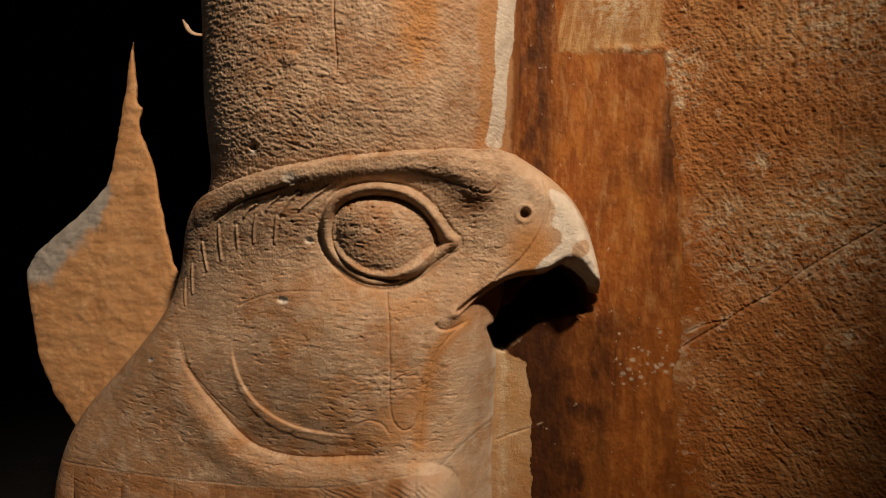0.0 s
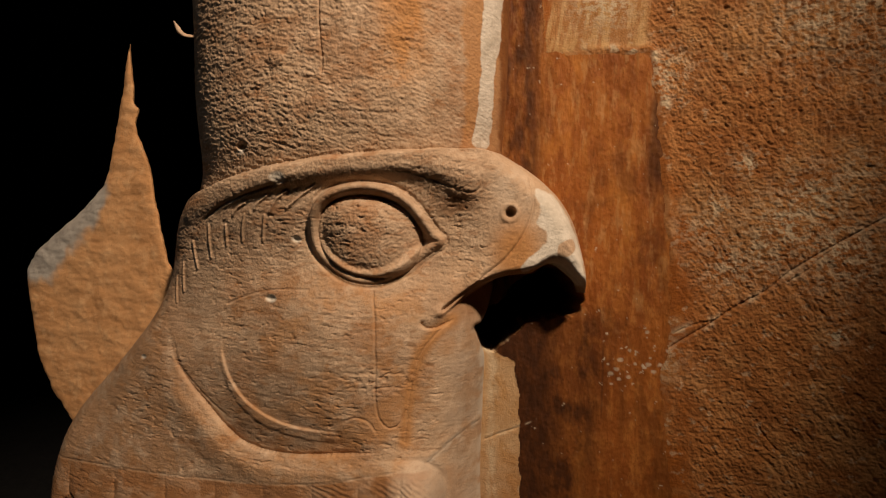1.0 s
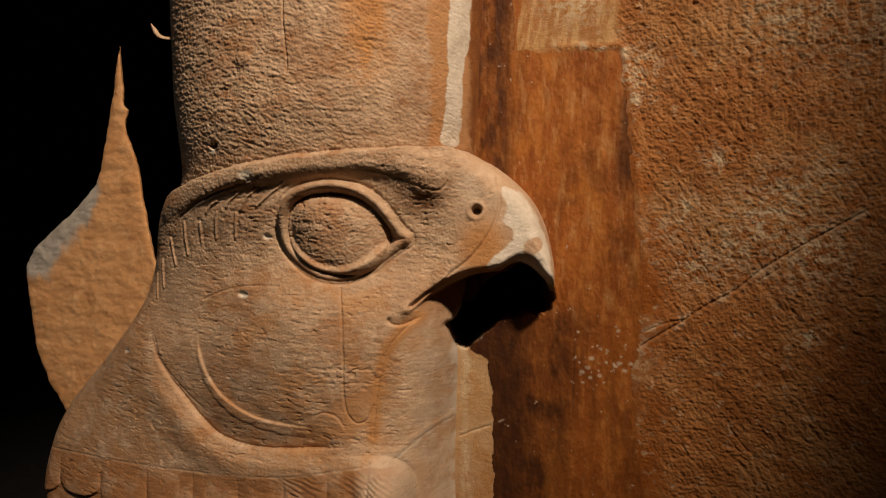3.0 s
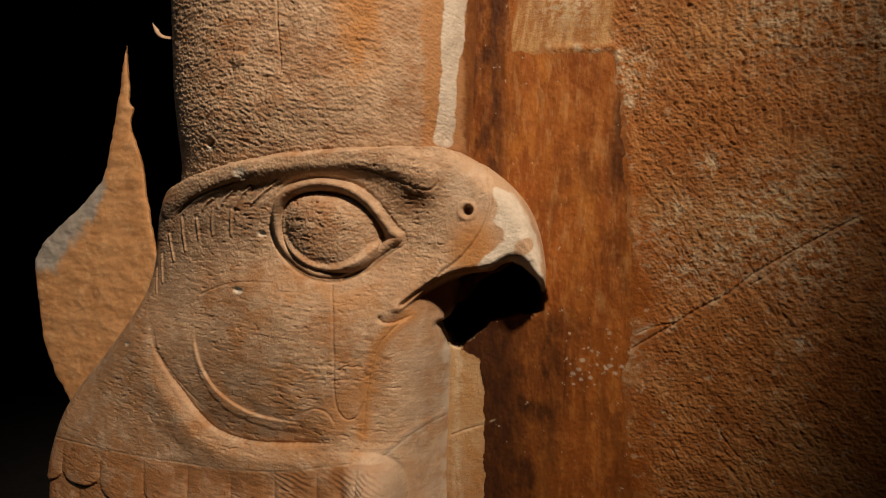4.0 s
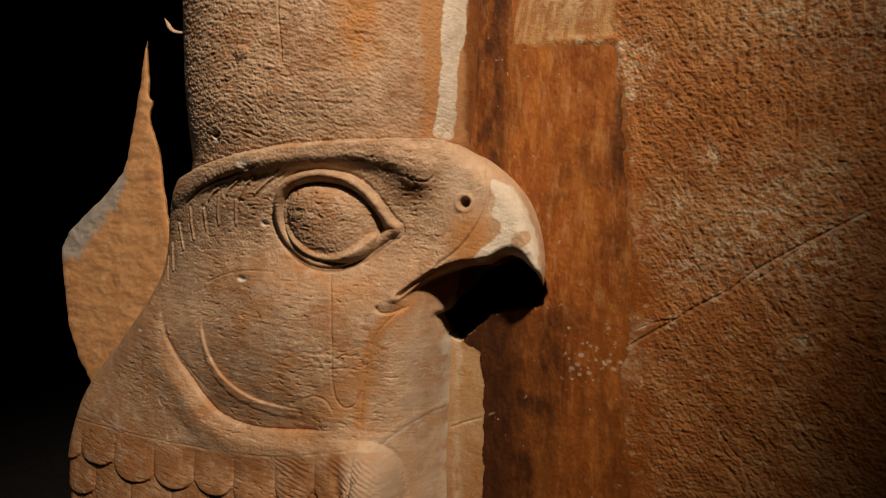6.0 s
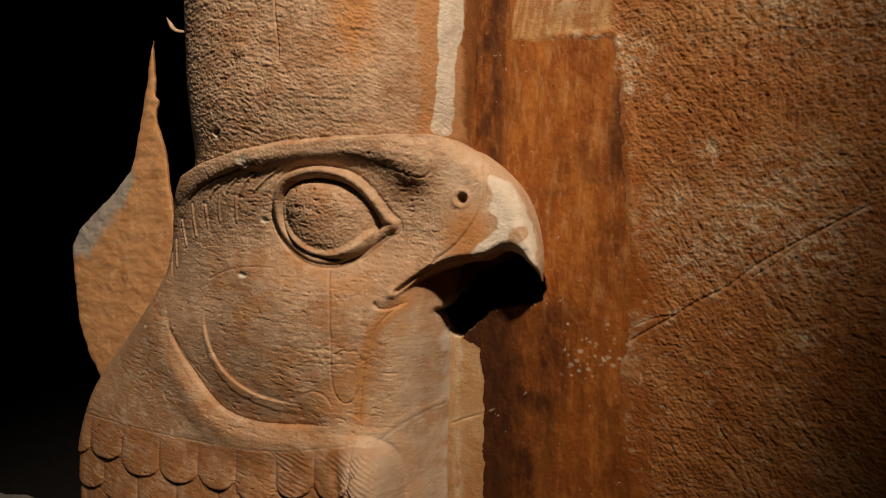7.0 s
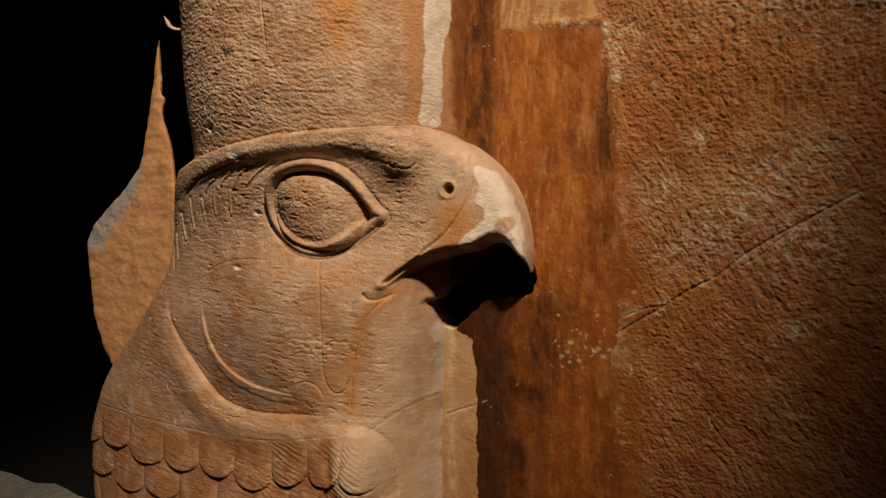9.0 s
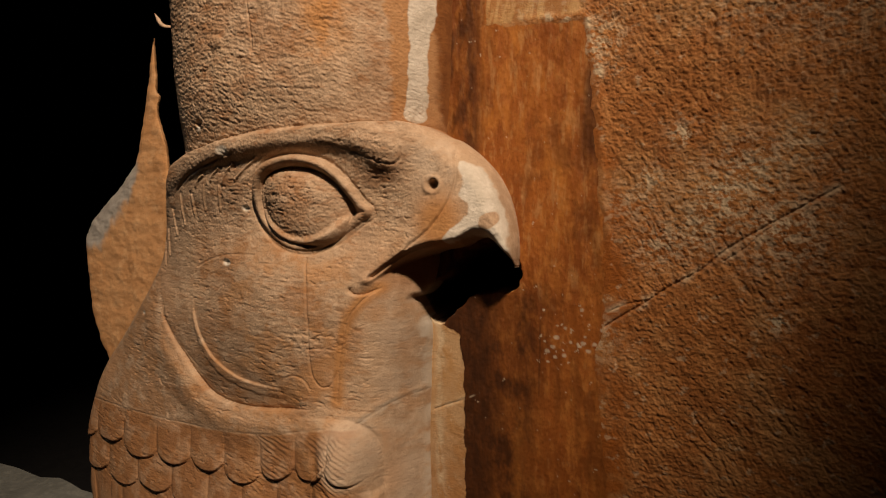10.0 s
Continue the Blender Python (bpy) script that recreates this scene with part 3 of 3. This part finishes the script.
    d, s, g = off_line(x, w, MOUTH, 0.12)
    relief -= 0.013 * np.exp(-(d / (0.0024 + 0.0025 * s)) ** 2) * step(0, 0.08, s)
    relief -= (0.002 + 0.005 * s) * step(0.0, 0.004, d) * step(0.075, 0.004, d) * (g < 0) * step(0.2, 0.8, s)
    relief += 0.004 * np.exp(-(np.hypot(x - MOUTH[0][0] + 0.002, w - MOUTH[0][1] + 0.002) / 0.008) ** 2)
    d, s, g = off_line(x, w, LIP_CURL, 0.03)
    relief -= (0.0024 * np.exp(-(d / 0.002) ** 2) + 0.004 * np.exp(-(d / 0.009) ** 2) * (g > 0)) * step(0, 0.15, s) * step(1, 0.8, s)

    # cheek: outline, crescent fold, fine seams
    d, s, g = off_line(x, w, CHEEK, 0.14)
    fade = step(0, 0.12, s) * step(1.0, 0.88, s)
    relief -= 0.013 * np.clip(1 - d / 0.075, 0, 1) ** 1.6 * (g > 0) * fade * step(0.1, 0.55, s)
    relief -= 0.0022 * np.exp(-(d / 0.0034) ** 2) * fade * step(0, 0.35, s)
    collar = np.where(g < 0, d, -d)
    relief += 0.0075 * np.exp(-((collar - 0.026) / 0.032) ** 2) * step(-0.004, 0.026, collar) * fade * step(0.05, 0.5, s)
    d, s, _ = off_line(x, w, CHEEK_LINE, 0.02)
    relief -= 0.0016 * np.exp(-(d / 0.0014) ** 2) * step(0, 0.1, s) * step(1, 0.7, s)
    # the crescent: a flat raised band whose inner edge stands over a shallow dip
    d, s, g = off_line(x, w, CRESCENT, 0.07)
    out = -g * d
    fade = step(0, 0.25, s) * step(1.0, 0.97, s)
    wide = 0.003 + 0.010 * step(0.1, 0.65, s)
    relief += 0.0013 * step(-0.0026, 0.0016, out) * step(wide + 0.005, wide - 0.001, out) * fade
    relief -= 0.0030 * np.exp(-(d / 0.030) ** 2) * step(0.0, -0.002, out) * step(0, 0.2, s) * step(1.0, 0.75, s)
    for line, deep, width in ((SEAM, 0.0024, 0.0012), (RUN, 0.0014, 0.0016), (CREASE, 0.0006, 0.0016), (CHEEK_ARC, 0.0012, 0.0014), (FLOURISH, 0.0016, 0.0016)):
        d, s, g = off_line(x + 0.001 * lattice(x * 90, w * 90, 3), w, line, 0.02)
        relief -= deep * np.exp(-(d / width) ** 2)
    d, s, g = off_line(x, w, CREASE, 0.03)
    relief += 0.0014 * np.exp(-((d - 0.006) / 0.005) ** 2) * (g > 0)
    for line in STROKES:
        d, s, g = off_line(x, w, curve(line), 0.02)
        relief += 0.0024 * np.exp(-(d / 0.0013) ** 2) - 0.0009 * np.exp(-((d - 0.004) / 0.003) ** 2)

    # wing: its line, the feathers and the rounded shoulder
    wing_w = np.interp(x, WING[:, 0], WING[:, 1])
    below = wing_w - w
    d, s, g = off_line(x, w, WING, 0.02)
    relief -= 0.0012 * np.exp(-(d / 0.0018) ** 2) * step(-0.6, 0.2, layered(x * 12, w * 12, 12, 2))
    on_wing = step(0.0, 0.004, below) * step(0.02, -0.01, x)
    f, barbs = feathers(x, w, below)
    relief += on_wing * (1.0 * f + 0.0005 * barbs * step(-0.25, -0.17, x) * step(-0.15, 0.3, layered(x * 18, w * 18, 14, 2)) - 0.002)
    d, s, g = off_line(x, w, SHOULDER, 0.12)
    relief += 0.022 * np.clip(1 - (1 - np.clip(d / 0.042, 0, 1)) ** 2, 0, 1) ** 0.8 * (g < 0) * step(0.06, 0.4, s) * step(0.12, 0.05, d)
    relief -= 0.0045 * np.exp(-(d / 0.006) ** 2) * (g > 0) * step(0.3, 0.5, s)

    kx, kw = KNOB
    relief += 0.006 * np.clip(1 - ((x - kx - 0.002) / 0.075) ** 2 - ((w - kw + 0.010) / 0.062) ** 2, 0, 1)
    roundel = np.clip(1 - ((x - kx - 0.012) / 0.042) ** 2 - ((w - kw + 0.030) / 0.050) ** 2, 0, 1)
    hatch = np.sin((0.8 * x + 1.0 * w) * 800 + 3 * lattice(x * 40, w * 40, 13))
    relief += 0.0035 * np.sqrt(roundel) + 0.0007 * hatch * step(0.05, 0.3, roundel) * step(0.01, -0.02, x)
    relief -= 0.004 * np.exp(-(np.hypot((x + 0.062) / 0.008, (w + 0.365) / 0.022)) ** 2)
    for cx, cw, size, deep in CHIPS:
        if cw < 0.12:
            r = np.hypot(x - cx, (w - cw) * 1.5) + 0.003 * layered(x * 120, w * 120, 31, 2)
            relief -= deep * step(size, size * 0.4, r)

    # rounding over to the wall at beak and throat
    inside = depth_in(x, w, OUTLINE, 0.10)
    low = step(-0.085, -0.14, w)
    jaw = step(0.0, 0.010, np.interp(x, MOUTH[:, 0], MOUTH[:, 1]) - w) * step(0.145, 0.12, x)
    width = 0.042 * (1 - jaw) + 0.008 * jaw
    under, _, _ = off_line(x, w, BEAK_UNDER, 0.10)
    above, _, _ = off_line(x, w, BEAK_TOP, 0.10)
    crisp = step(0.015, 0.0, under - np.abs(inside)) * step(-0.004, 0.012, above - under)
    width = width * (1 - crisp) + (0.010 + 0.010 * step(0.13, 0.19, x)) * crisp
    tip = np.exp(-(((x - 0.212) / 0.03) ** 2 + ((w + 0.05) / 0.045) ** 2))
    width = width * (1 - 0.75 * tip)
    fall = np.clip(1 - np.maximum(inside, 0) / width, 0, 1)
    y = y + 0.085 * (np.clip(x, 0, 0.12) / 0.083) ** 1.8 * jaw
    y = y - relief + (0.10 - 0.075 * jaw - 0.04 * crisp * (1 - jaw)) * (1 - 0.45 * tip) * (1 - np.sqrt(1 - np.minimum(fall, 0.999) ** 2))
    y = np.where(inside < 0, y + 0.05 + np.minimum(-inside, 0.05), y)

    # crown: a tall flaring drum above the brow
    front = 0.838 - 0.2 * (np.minimum(w, 0.6) - 0.19)
    dx = x + 0.11
    reach = np.where(dx > 0, 0.23, -0.11 - edge_x)
    drum = front + 0.2 * (1 - np.sqrt(np.clip(1 - (dx / reach) ** 2, 0, 1))) + np.maximum(dx - 0.23, 0) * 2
    drum = drum + 0.018 * step(0.21, 0.09, w - 0.15 * (x + 0.1))
    crown_relief = 0.0012 * layered(x * 12, w * 12, 33, 2)
    d, s, g = off_line(x, w, CROWN_CRACK, 0.02)
    crown_relief -= 0.003 * np.exp(-(d / 0.0012) ** 2)
    for cx, cw, size, deep in CHIPS:
        if cw >= 0.12:
            r = np.hypot(x - cx, (w - cw) * 1.4) + 0.002 * layered(x * 120, w * 120, 31, 2)
            crown_relief -= deep * step(size, size * 0.4, r)
    brow = np.interp(x, BROW_TOP[:, 0], BROW_TOP[:, 1]) + 0.002 * lattice(x * 30, w * 0, 7)
    up = step(-0.003, 0.005, w - brow)
    seam = 0.0015 * np.exp(-((w - brow - 0.004) / 0.002) ** 2)
    y = y * (1 - up) + (drum - crown_relief) * up + seam
    left_side = step(0.05, -0.25, x)
    scale = (0.55 + 0.5 * left_side) * (1 - 0.75 * step(0.03, 0.065, x)) * up + np.where(q < 1, 0.3, 0) * (1 - up)

    # hammered and weathered surface: level tooling on the face, deep short dashes on the crown
    warp = 0.01 * layered(x * 14, w * 14, 35, 2)
    hammer = 0.35 - 1.5 * np.abs(layered((x + warp) * 80, (w + 0.22 * x + warp) * 215, 37, 3, 0.65))
    hammer = 0.55 * hammer + 0.9 * layered((x + warp) * 85, (w + 0.25 * x) * 250, 36, 3, 0.7)
    hammer = 0.62 * np.tanh(1.9 * hammer)
    tooling = layered((x + warp) * 26, (w + 0.10 * x + 0.5 * warp) * 150, 38, 4, 0.6)
    grit = layered(x * 210, w * 260, 34, 3, 0.75)
    patch = step(-0.25, 0.3, layered(x * 10, w * 13, 40, 3))
    pits = step(0.34, 0.46, layered(x * 60, (w + 0.10 * x) * 190, 39, 3, 0.6)) * (0.25 + 0.75 * patch)
    pits = np.maximum(pits, 1.6 * step(0.05, 0.3, layered(x * 75, w * 150, 28, 3)) * np.exp(-(((x + 0.07) / 0.045) ** 2 + ((w + 0.185) / 0.022) ** 2)))
    throat = step(0.0, 0.04, x) * low
    smooth = 1 - 0.6 * throat - 0.55 * step(0.07, 0.10, x) * (1 - low)
    y = y - rough * smooth * (0.0013 * (0.45 + 0.55 * patch) * tooling + 0.0011 * (0.45 + 0.7 * step(-0.12, 0.04, w)) * grit - 0.0021 * (1 - 0.5 * up) * pits) - scale * 0.0019 * hammer - 0.0014 * layered(x * 20, w * 20, 43, 3)

    # stains, plaster and painted lit edges with shapes of their own
    nz = layered(x * 26, w * 26, 45, 4, 0.6)
    white = step(-0.002, 0.002, depth_in(x, w, WHITE_BEAK, 0.05) + 0.006 * nz) * (1 - up) * (1 - step(-0.001, 0.001, depth_in(x, w, TAN_SPOT, 0.05)))
    white = np.maximum(white, up * step(-0.001, 0.001, depth_in(x, w, WHITE_STRIP, 0.05) + 0.004 * nz))
    for cx, cw, size, deep in CHIPS[:4]:
        white = np.maximum(white, 1.0 * step(size * 1.2, size * 0.6, np.hypot(x - cx, (w - cw) * 1.5) + 0.003 * nz))
    # white mark painted for the lit lower lip of the crown's hole
    cx, cw = CHIPS[4][:2]
    white = np.maximum(white, 0.9 * step(0.008, 0.003, np.hypot(x - cx + 0.003, (w - cw + 0.008) * 1.2) + 0.002 * nz))
    # pale lines down the throat's edge and along the crease, highlights put into the colour
    white = np.maximum(white, 0.8 * (1 - up) * low * np.exp(-((x - 0.082) / 0.010) ** 2) * step(-0.35, 0.2, nz))
    d, _, _ = off_line(x, w, CREASE, 0.03)
    white = np.maximum(white, 0.45 * np.exp(-((d - 0.002) / 0.004) ** 2) * step(-0.5, 0.2, nz) * (1 - up))
    white = np.maximum(white, 0.22 * low * step(0.0, 0.05, x) * step(-0.5, 0.3, nz) * (1 - up))
    ochre = up * np.exp(-((x + 0.03 + 0.02 * nz) / 0.028) ** 2) * step(0.20, 0.26, w + 0.05 * nz)
    ochre = np.maximum(ochre, up * 0.8 * step(0.042, 0.052, x + 0.012 * nz) * (1 - white))
    ochre = np.maximum(ochre, (1 - up) * np.exp(-(((x - 0.122) / 0.034) ** 2 + ((w + 0.005) / 0.045) ** 2) ** 2))
    d, s, g = off_line(x, w, RUN, 0.03)
    ochre = np.maximum(ochre, 0.95 * np.exp(-((d - 0.003) / 0.009) ** 2) * (1 - up))
    d, s, g = off_line(x, w, SHOULDER, 0.06)
    ochre = np.maximum(ochre, 0.7 * np.exp(-((d - 0.012) / 0.018) ** 2) * (g > 0) * step(0.4, 0.6, s) * step(-0.5, 0.3, nz) * step(-0.31, -0.33, w))
    ochre = np.maximum(ochre, 0.5 * np.exp(-((collar - 0.028) / 0.03) ** 2) * step(-0.6, 0.3, nz) * (1 - up) * step(-0.02, -0.12, w))
    ochre = np.maximum(ochre, 0.4 * step(-0.33, -0.42, x) * step(-0.08, -0.16, w) * step(-0.5, 0.3, nz))
    knob = np.clip(1 - ((x - KNOB[0] - 0.012) / 0.05) ** 2 - ((w - KNOB[1] + 0.012) / 0.06) ** 2, 0, 1)
    white = np.maximum(white, 0.22 * step(0.0, 0.6, knob + 0.25 * nz))
    ochre = np.maximum(ochre, 0.25 * on_wing * step(-0.4, 0.3, layered(x * 14, w * 9, 47, 3)) * (1 - step(0.0, 0.4, knob)))
    ochre = np.maximum(ochre, 0.65 * step(-0.25, 0.40, layered(11 * x + 8 * w, 13 * w - 9 * x, 46, 5, 0.65)) * (1 - up) * step(0.02, -0.1, w) * np.exp(-((x + 0.12) / 0.2) ** 2))
    ochre = np.maximum(ochre, on_wing * 0.25 * step(-0.2, 0.3, nz))
    rust = 0.6 * step(0.0, 0.5, layered(8 * x + 6 * w, 12 * w - 6 * x, 49, 5, 0.65)) + 0.5 * step(0.15, 0.5, layered(x * 34, w * 70, 50, 4, 0.65))
    rust = np.maximum(rust * (0.95 + 0.05 * (1 - up)), on_wing * (0.55 + 0.45 * step(-0.35, 0.2, nz)) * (1 - 0.7 * step(0.1, 0.5, roundel)))
    rust = np.maximum(rust, 0.4 * step(-0.33, -0.42, x) * step(-0.3, 0.2, nz) * (1 - up))
    rust = np.maximum(rust, 0.8 * np.exp(-(((x - 0.058) / 0.045) ** 2 + ((w + 0.092) / 0.034) ** 2)) * (1 - up))
    rust = np.clip(rust * (1 - 0.8 * step(-0.02, 0.05, x) * low), 0, 0.95)
    rust = rust * (1 - 0.7 * step(0.06, 0.10, x) * (1 - low))
    umber = up * step(0.094, 0.106, x + 0.010 * nz + 0.03 * np.clip(w - 0.3, -0.2, 0))
    umber = np.maximum(umber, 0.8 * np.exp(-(((x - 0.118) / 0.022) ** 2 + ((w - 0.142) / 0.012) ** 2)))
    white = np.maximum(white, 0.30 * step(-0.3, 0.3, nz) * np.exp(-(((x - 0.115) / 0.035) ** 2 + ((w - 0.085) / 0.035) ** 2)) * (1 - up))
    umber = np.maximum(umber, 0.42 * on_wing * (0.3 + 0.7 * step(-0.3, 0.3, nz)) * (1 - 0.85 * step(0.0, 0.4, knob)))
    umber = umber * (1 - white)
    masks = {"rust": np.clip(rust - white, 0, 1), "white": white, "ochre": np.clip(ochre - white, 0, 1), "umber": umber}

    # the back, rounded off behind
    steps = np.linspace(0.1, 1, 14)
    back_x = left[:, None] * np.cos(steps * np.pi / 2)[None, :] + (1 - np.cos(steps * np.pi / 2))[None, :] * 0.02
    back_y = y[:, -1:] + (1.62 - y[:, -1:]) * np.sin(steps * np.pi / 2)[None, :]
    x, y, w = np.hstack([x, back_x]), np.hstack([y, back_y]), np.hstack([w, np.repeat(rows[:, None], len(steps), 1)])
    wide = ((0, 0), (0, len(steps)))
    # the crown's flat top
    x[0], y[0], w[0] = -0.11, 1.1, 0.735
    rim_keep = np.arange(len(rows))[:, None] < 3
    masks = {k: np.pad(v, wide) for k, v in masks.items()}
    keep = np.pad((inside > -0.0022) | (up > 0.3), wide, constant_values=True) | rim_keep
    # a flake standing off the crown's side
    spine, size = curve([(-0.371, 0.327), (-0.368, 0.320), (-0.364, 0.313), (-0.357, 0.309), (-0.346, 0.308), (-0.322, 0.307)]), np.concatenate([np.linspace(0.0008, 0.0042, 12), np.linspace(0.0042, 0.0012, 29)])
    flake, faces = [], []
    for i, (p, q) in enumerate(zip(spine, size)):
        for a in range(6):
            flake.append((p[0] + q * math.cos(a * 1.047), 0.927 + 0.012 * i / 40 + 0.6 * q * math.sin(a * 2.3), p[1] + q * math.sin(a * 1.047)))
            if i:
                faces.append((6 * i + a, 6 * i + (a + 1) % 6, 6 * i - 6 + (a + 1) % 6, 6 * i - 6 + a))
    ob = sheet("falcon_statue", np.stack([x, y, w], -1), SAND, masks, keep, (flake, faces))
    return tagged(ob, "weathered sandstone falcon head under a tall crown, beak hollow below", "statue")


falcon_statue()

# ---- the broken fragment behind the neck ----
SHARD = np.array([(-0.547, 0.365), (-0.556, 0.33), (-0.564, 0.281), (-0.57, 0.26), (-0.582, 0.208), (-0.594, 0.154), (-0.611, 0.115), (-0.638, 0.091), (-0.678, 0.062), (-0.733, 0.027), (-0.785, -0.008), (-0.809, -0.038), (-0.811, -0.065), (-0.803, -0.109), (-0.793, -0.158), (-0.787, -0.202), (-0.77, -0.237), (-0.743, -0.284), (-0.703, -0.327), (-0.643, -0.377)] + [(-0.5, -0.7), (-0.5, -1.75), (-0.2, -1.75), (-0.2, -0.3)] + [(-0.385, -0.113), (-0.451, -0.057), (-0.469, -0.021), (-0.483, 0.031), (-0.496, 0.09), (-0.504, 0.139), (-0.522, 0.182), (-0.535, 0.205), (-0.536, 0.228), (-0.529, 0.249), (-0.54, 0.258), (-0.541, 0.299)])


WORN = np.array([(-0.813, -0.065), (-0.803, -0.01), (-0.683, 0.074), (-0.6, 0.129), (-0.595, 0.098), (-0.658, 0.022), (-0.701, -0.031), (-0.762, -0.069)])


def stone_fragment():
    xs, ws = np.linspace(-0.9, -0.15, 330), np.concatenate([np.linspace(0.42, -0.5, 420), np.linspace(-0.51, -1.76, 60)])
    x, w = np.meshgrid(xs, ws)
    ring = depth_in(x, w, SHARD, 0.2) + 0.002 * layered(x * 60, w * 60, 61, 2)
    y = 1.178 - 0.40 * (x + 0.6) - 0.035 * w
    soft = np.clip(1 - ring / 0.014, 0, 1)
    y = y + 0.004 * (1 - np.sqrt(1 - np.minimum(soft, 0.999) ** 2)) - 0.003 * layered(x * 16, w * 24, 63, 4) - 0.0005 * layered(x * 60, w * 150, 64, 4, 0.65)
    y = y - 0.0015 * layered(x * 9, w * 40, 67, 2)
    grey = step(-0.012, 0.012, depth_in(x, w, WORN, 0.1) + 0.03 * layered(x * 18, w * 18, 65, 3))
    keep = ring > -0.004
    slip = np.where((ring < 0) & keep, -ring, 0)
    gw, gx = np.gradient(ring, ws, xs)
    x, w = x + slip * gx, w + slip * gw
    back = np.stack([x, y + 0.05 * np.sqrt(np.clip(ring / 0.08, 0, 1)), w], -1)
    both = np.stack([np.vstack([a, b[::-1]]) for a, b in ((x, x), (y, back[..., 1]), (w, w))], -1)
    ob = sheet("stone_fragment", both, FRAGMENT, {"grey": np.vstack([grey, grey[::-1]])}, keep=np.vstack([keep, keep[::-1]]))
    return tagged(ob, "pointed broken sandstone fragment with a grey worn edge", "stone fragment")


stone_fragment()

# ---- the dark hall ----
def box(name, size, at, material, label, category, kind="structure"):
    bm = bmesh.new()
    bmesh.ops.create_cube(bm, size=1)
    bmesh.ops.scale(bm, vec=size, verts=bm.verts)
    mesh = bpy.data.meshes.new(name)
    bm.to_mesh(mesh)
    bm.free()
    mesh.materials.append(material)
    ob = new(name, mesh)
    ob.location = at
    return tagged(ob, label, category, kind=kind)


# unseen surroundings, added to close the hall around the statue
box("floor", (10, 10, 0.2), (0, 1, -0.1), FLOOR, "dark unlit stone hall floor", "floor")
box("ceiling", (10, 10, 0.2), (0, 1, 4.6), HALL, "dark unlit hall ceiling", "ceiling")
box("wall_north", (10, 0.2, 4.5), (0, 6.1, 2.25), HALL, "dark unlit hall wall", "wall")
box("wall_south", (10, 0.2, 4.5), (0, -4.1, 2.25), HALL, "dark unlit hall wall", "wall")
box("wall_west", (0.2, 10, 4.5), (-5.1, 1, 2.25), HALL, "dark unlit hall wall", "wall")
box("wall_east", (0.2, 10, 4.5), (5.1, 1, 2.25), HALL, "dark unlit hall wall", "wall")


def stone_block():
    """A low rough block standing behind, its top only just in sight."""
    bm = bmesh.new()
    bmesh.ops.create_cube(bm, size=1)
    bmesh.ops.scale(bm, vec=(1.9, 0.9, 0.5), verts=bm.verts)
    bmesh.ops.subdivide_edges(bm, edges=bm.edges[:], cuts=24, use_grid_fill=True)
    for v in bm.verts:
        v.co += Vector((1, 1, 0)) * 0.03 * noise.noise(v.co * 7) + Vector((0, 0, 0.018 * noise.noise(v.co * 5 + Vector((3, 1, 2))) if v.co.z > 0 else 0))
    mesh = bpy.data.meshes.new("stone_block")
    bm.to_mesh(mesh)
    bm.free()
    mesh.materials.append(LEDGE)
    ob = new("stone_block", mesh)
    ob.matrix_world = pose(-2.06, 1.44, 0.25, 0, 0, -11)
    return tagged(ob, "low rough grey stone block on the dark floor", "stone block")


stone_block()
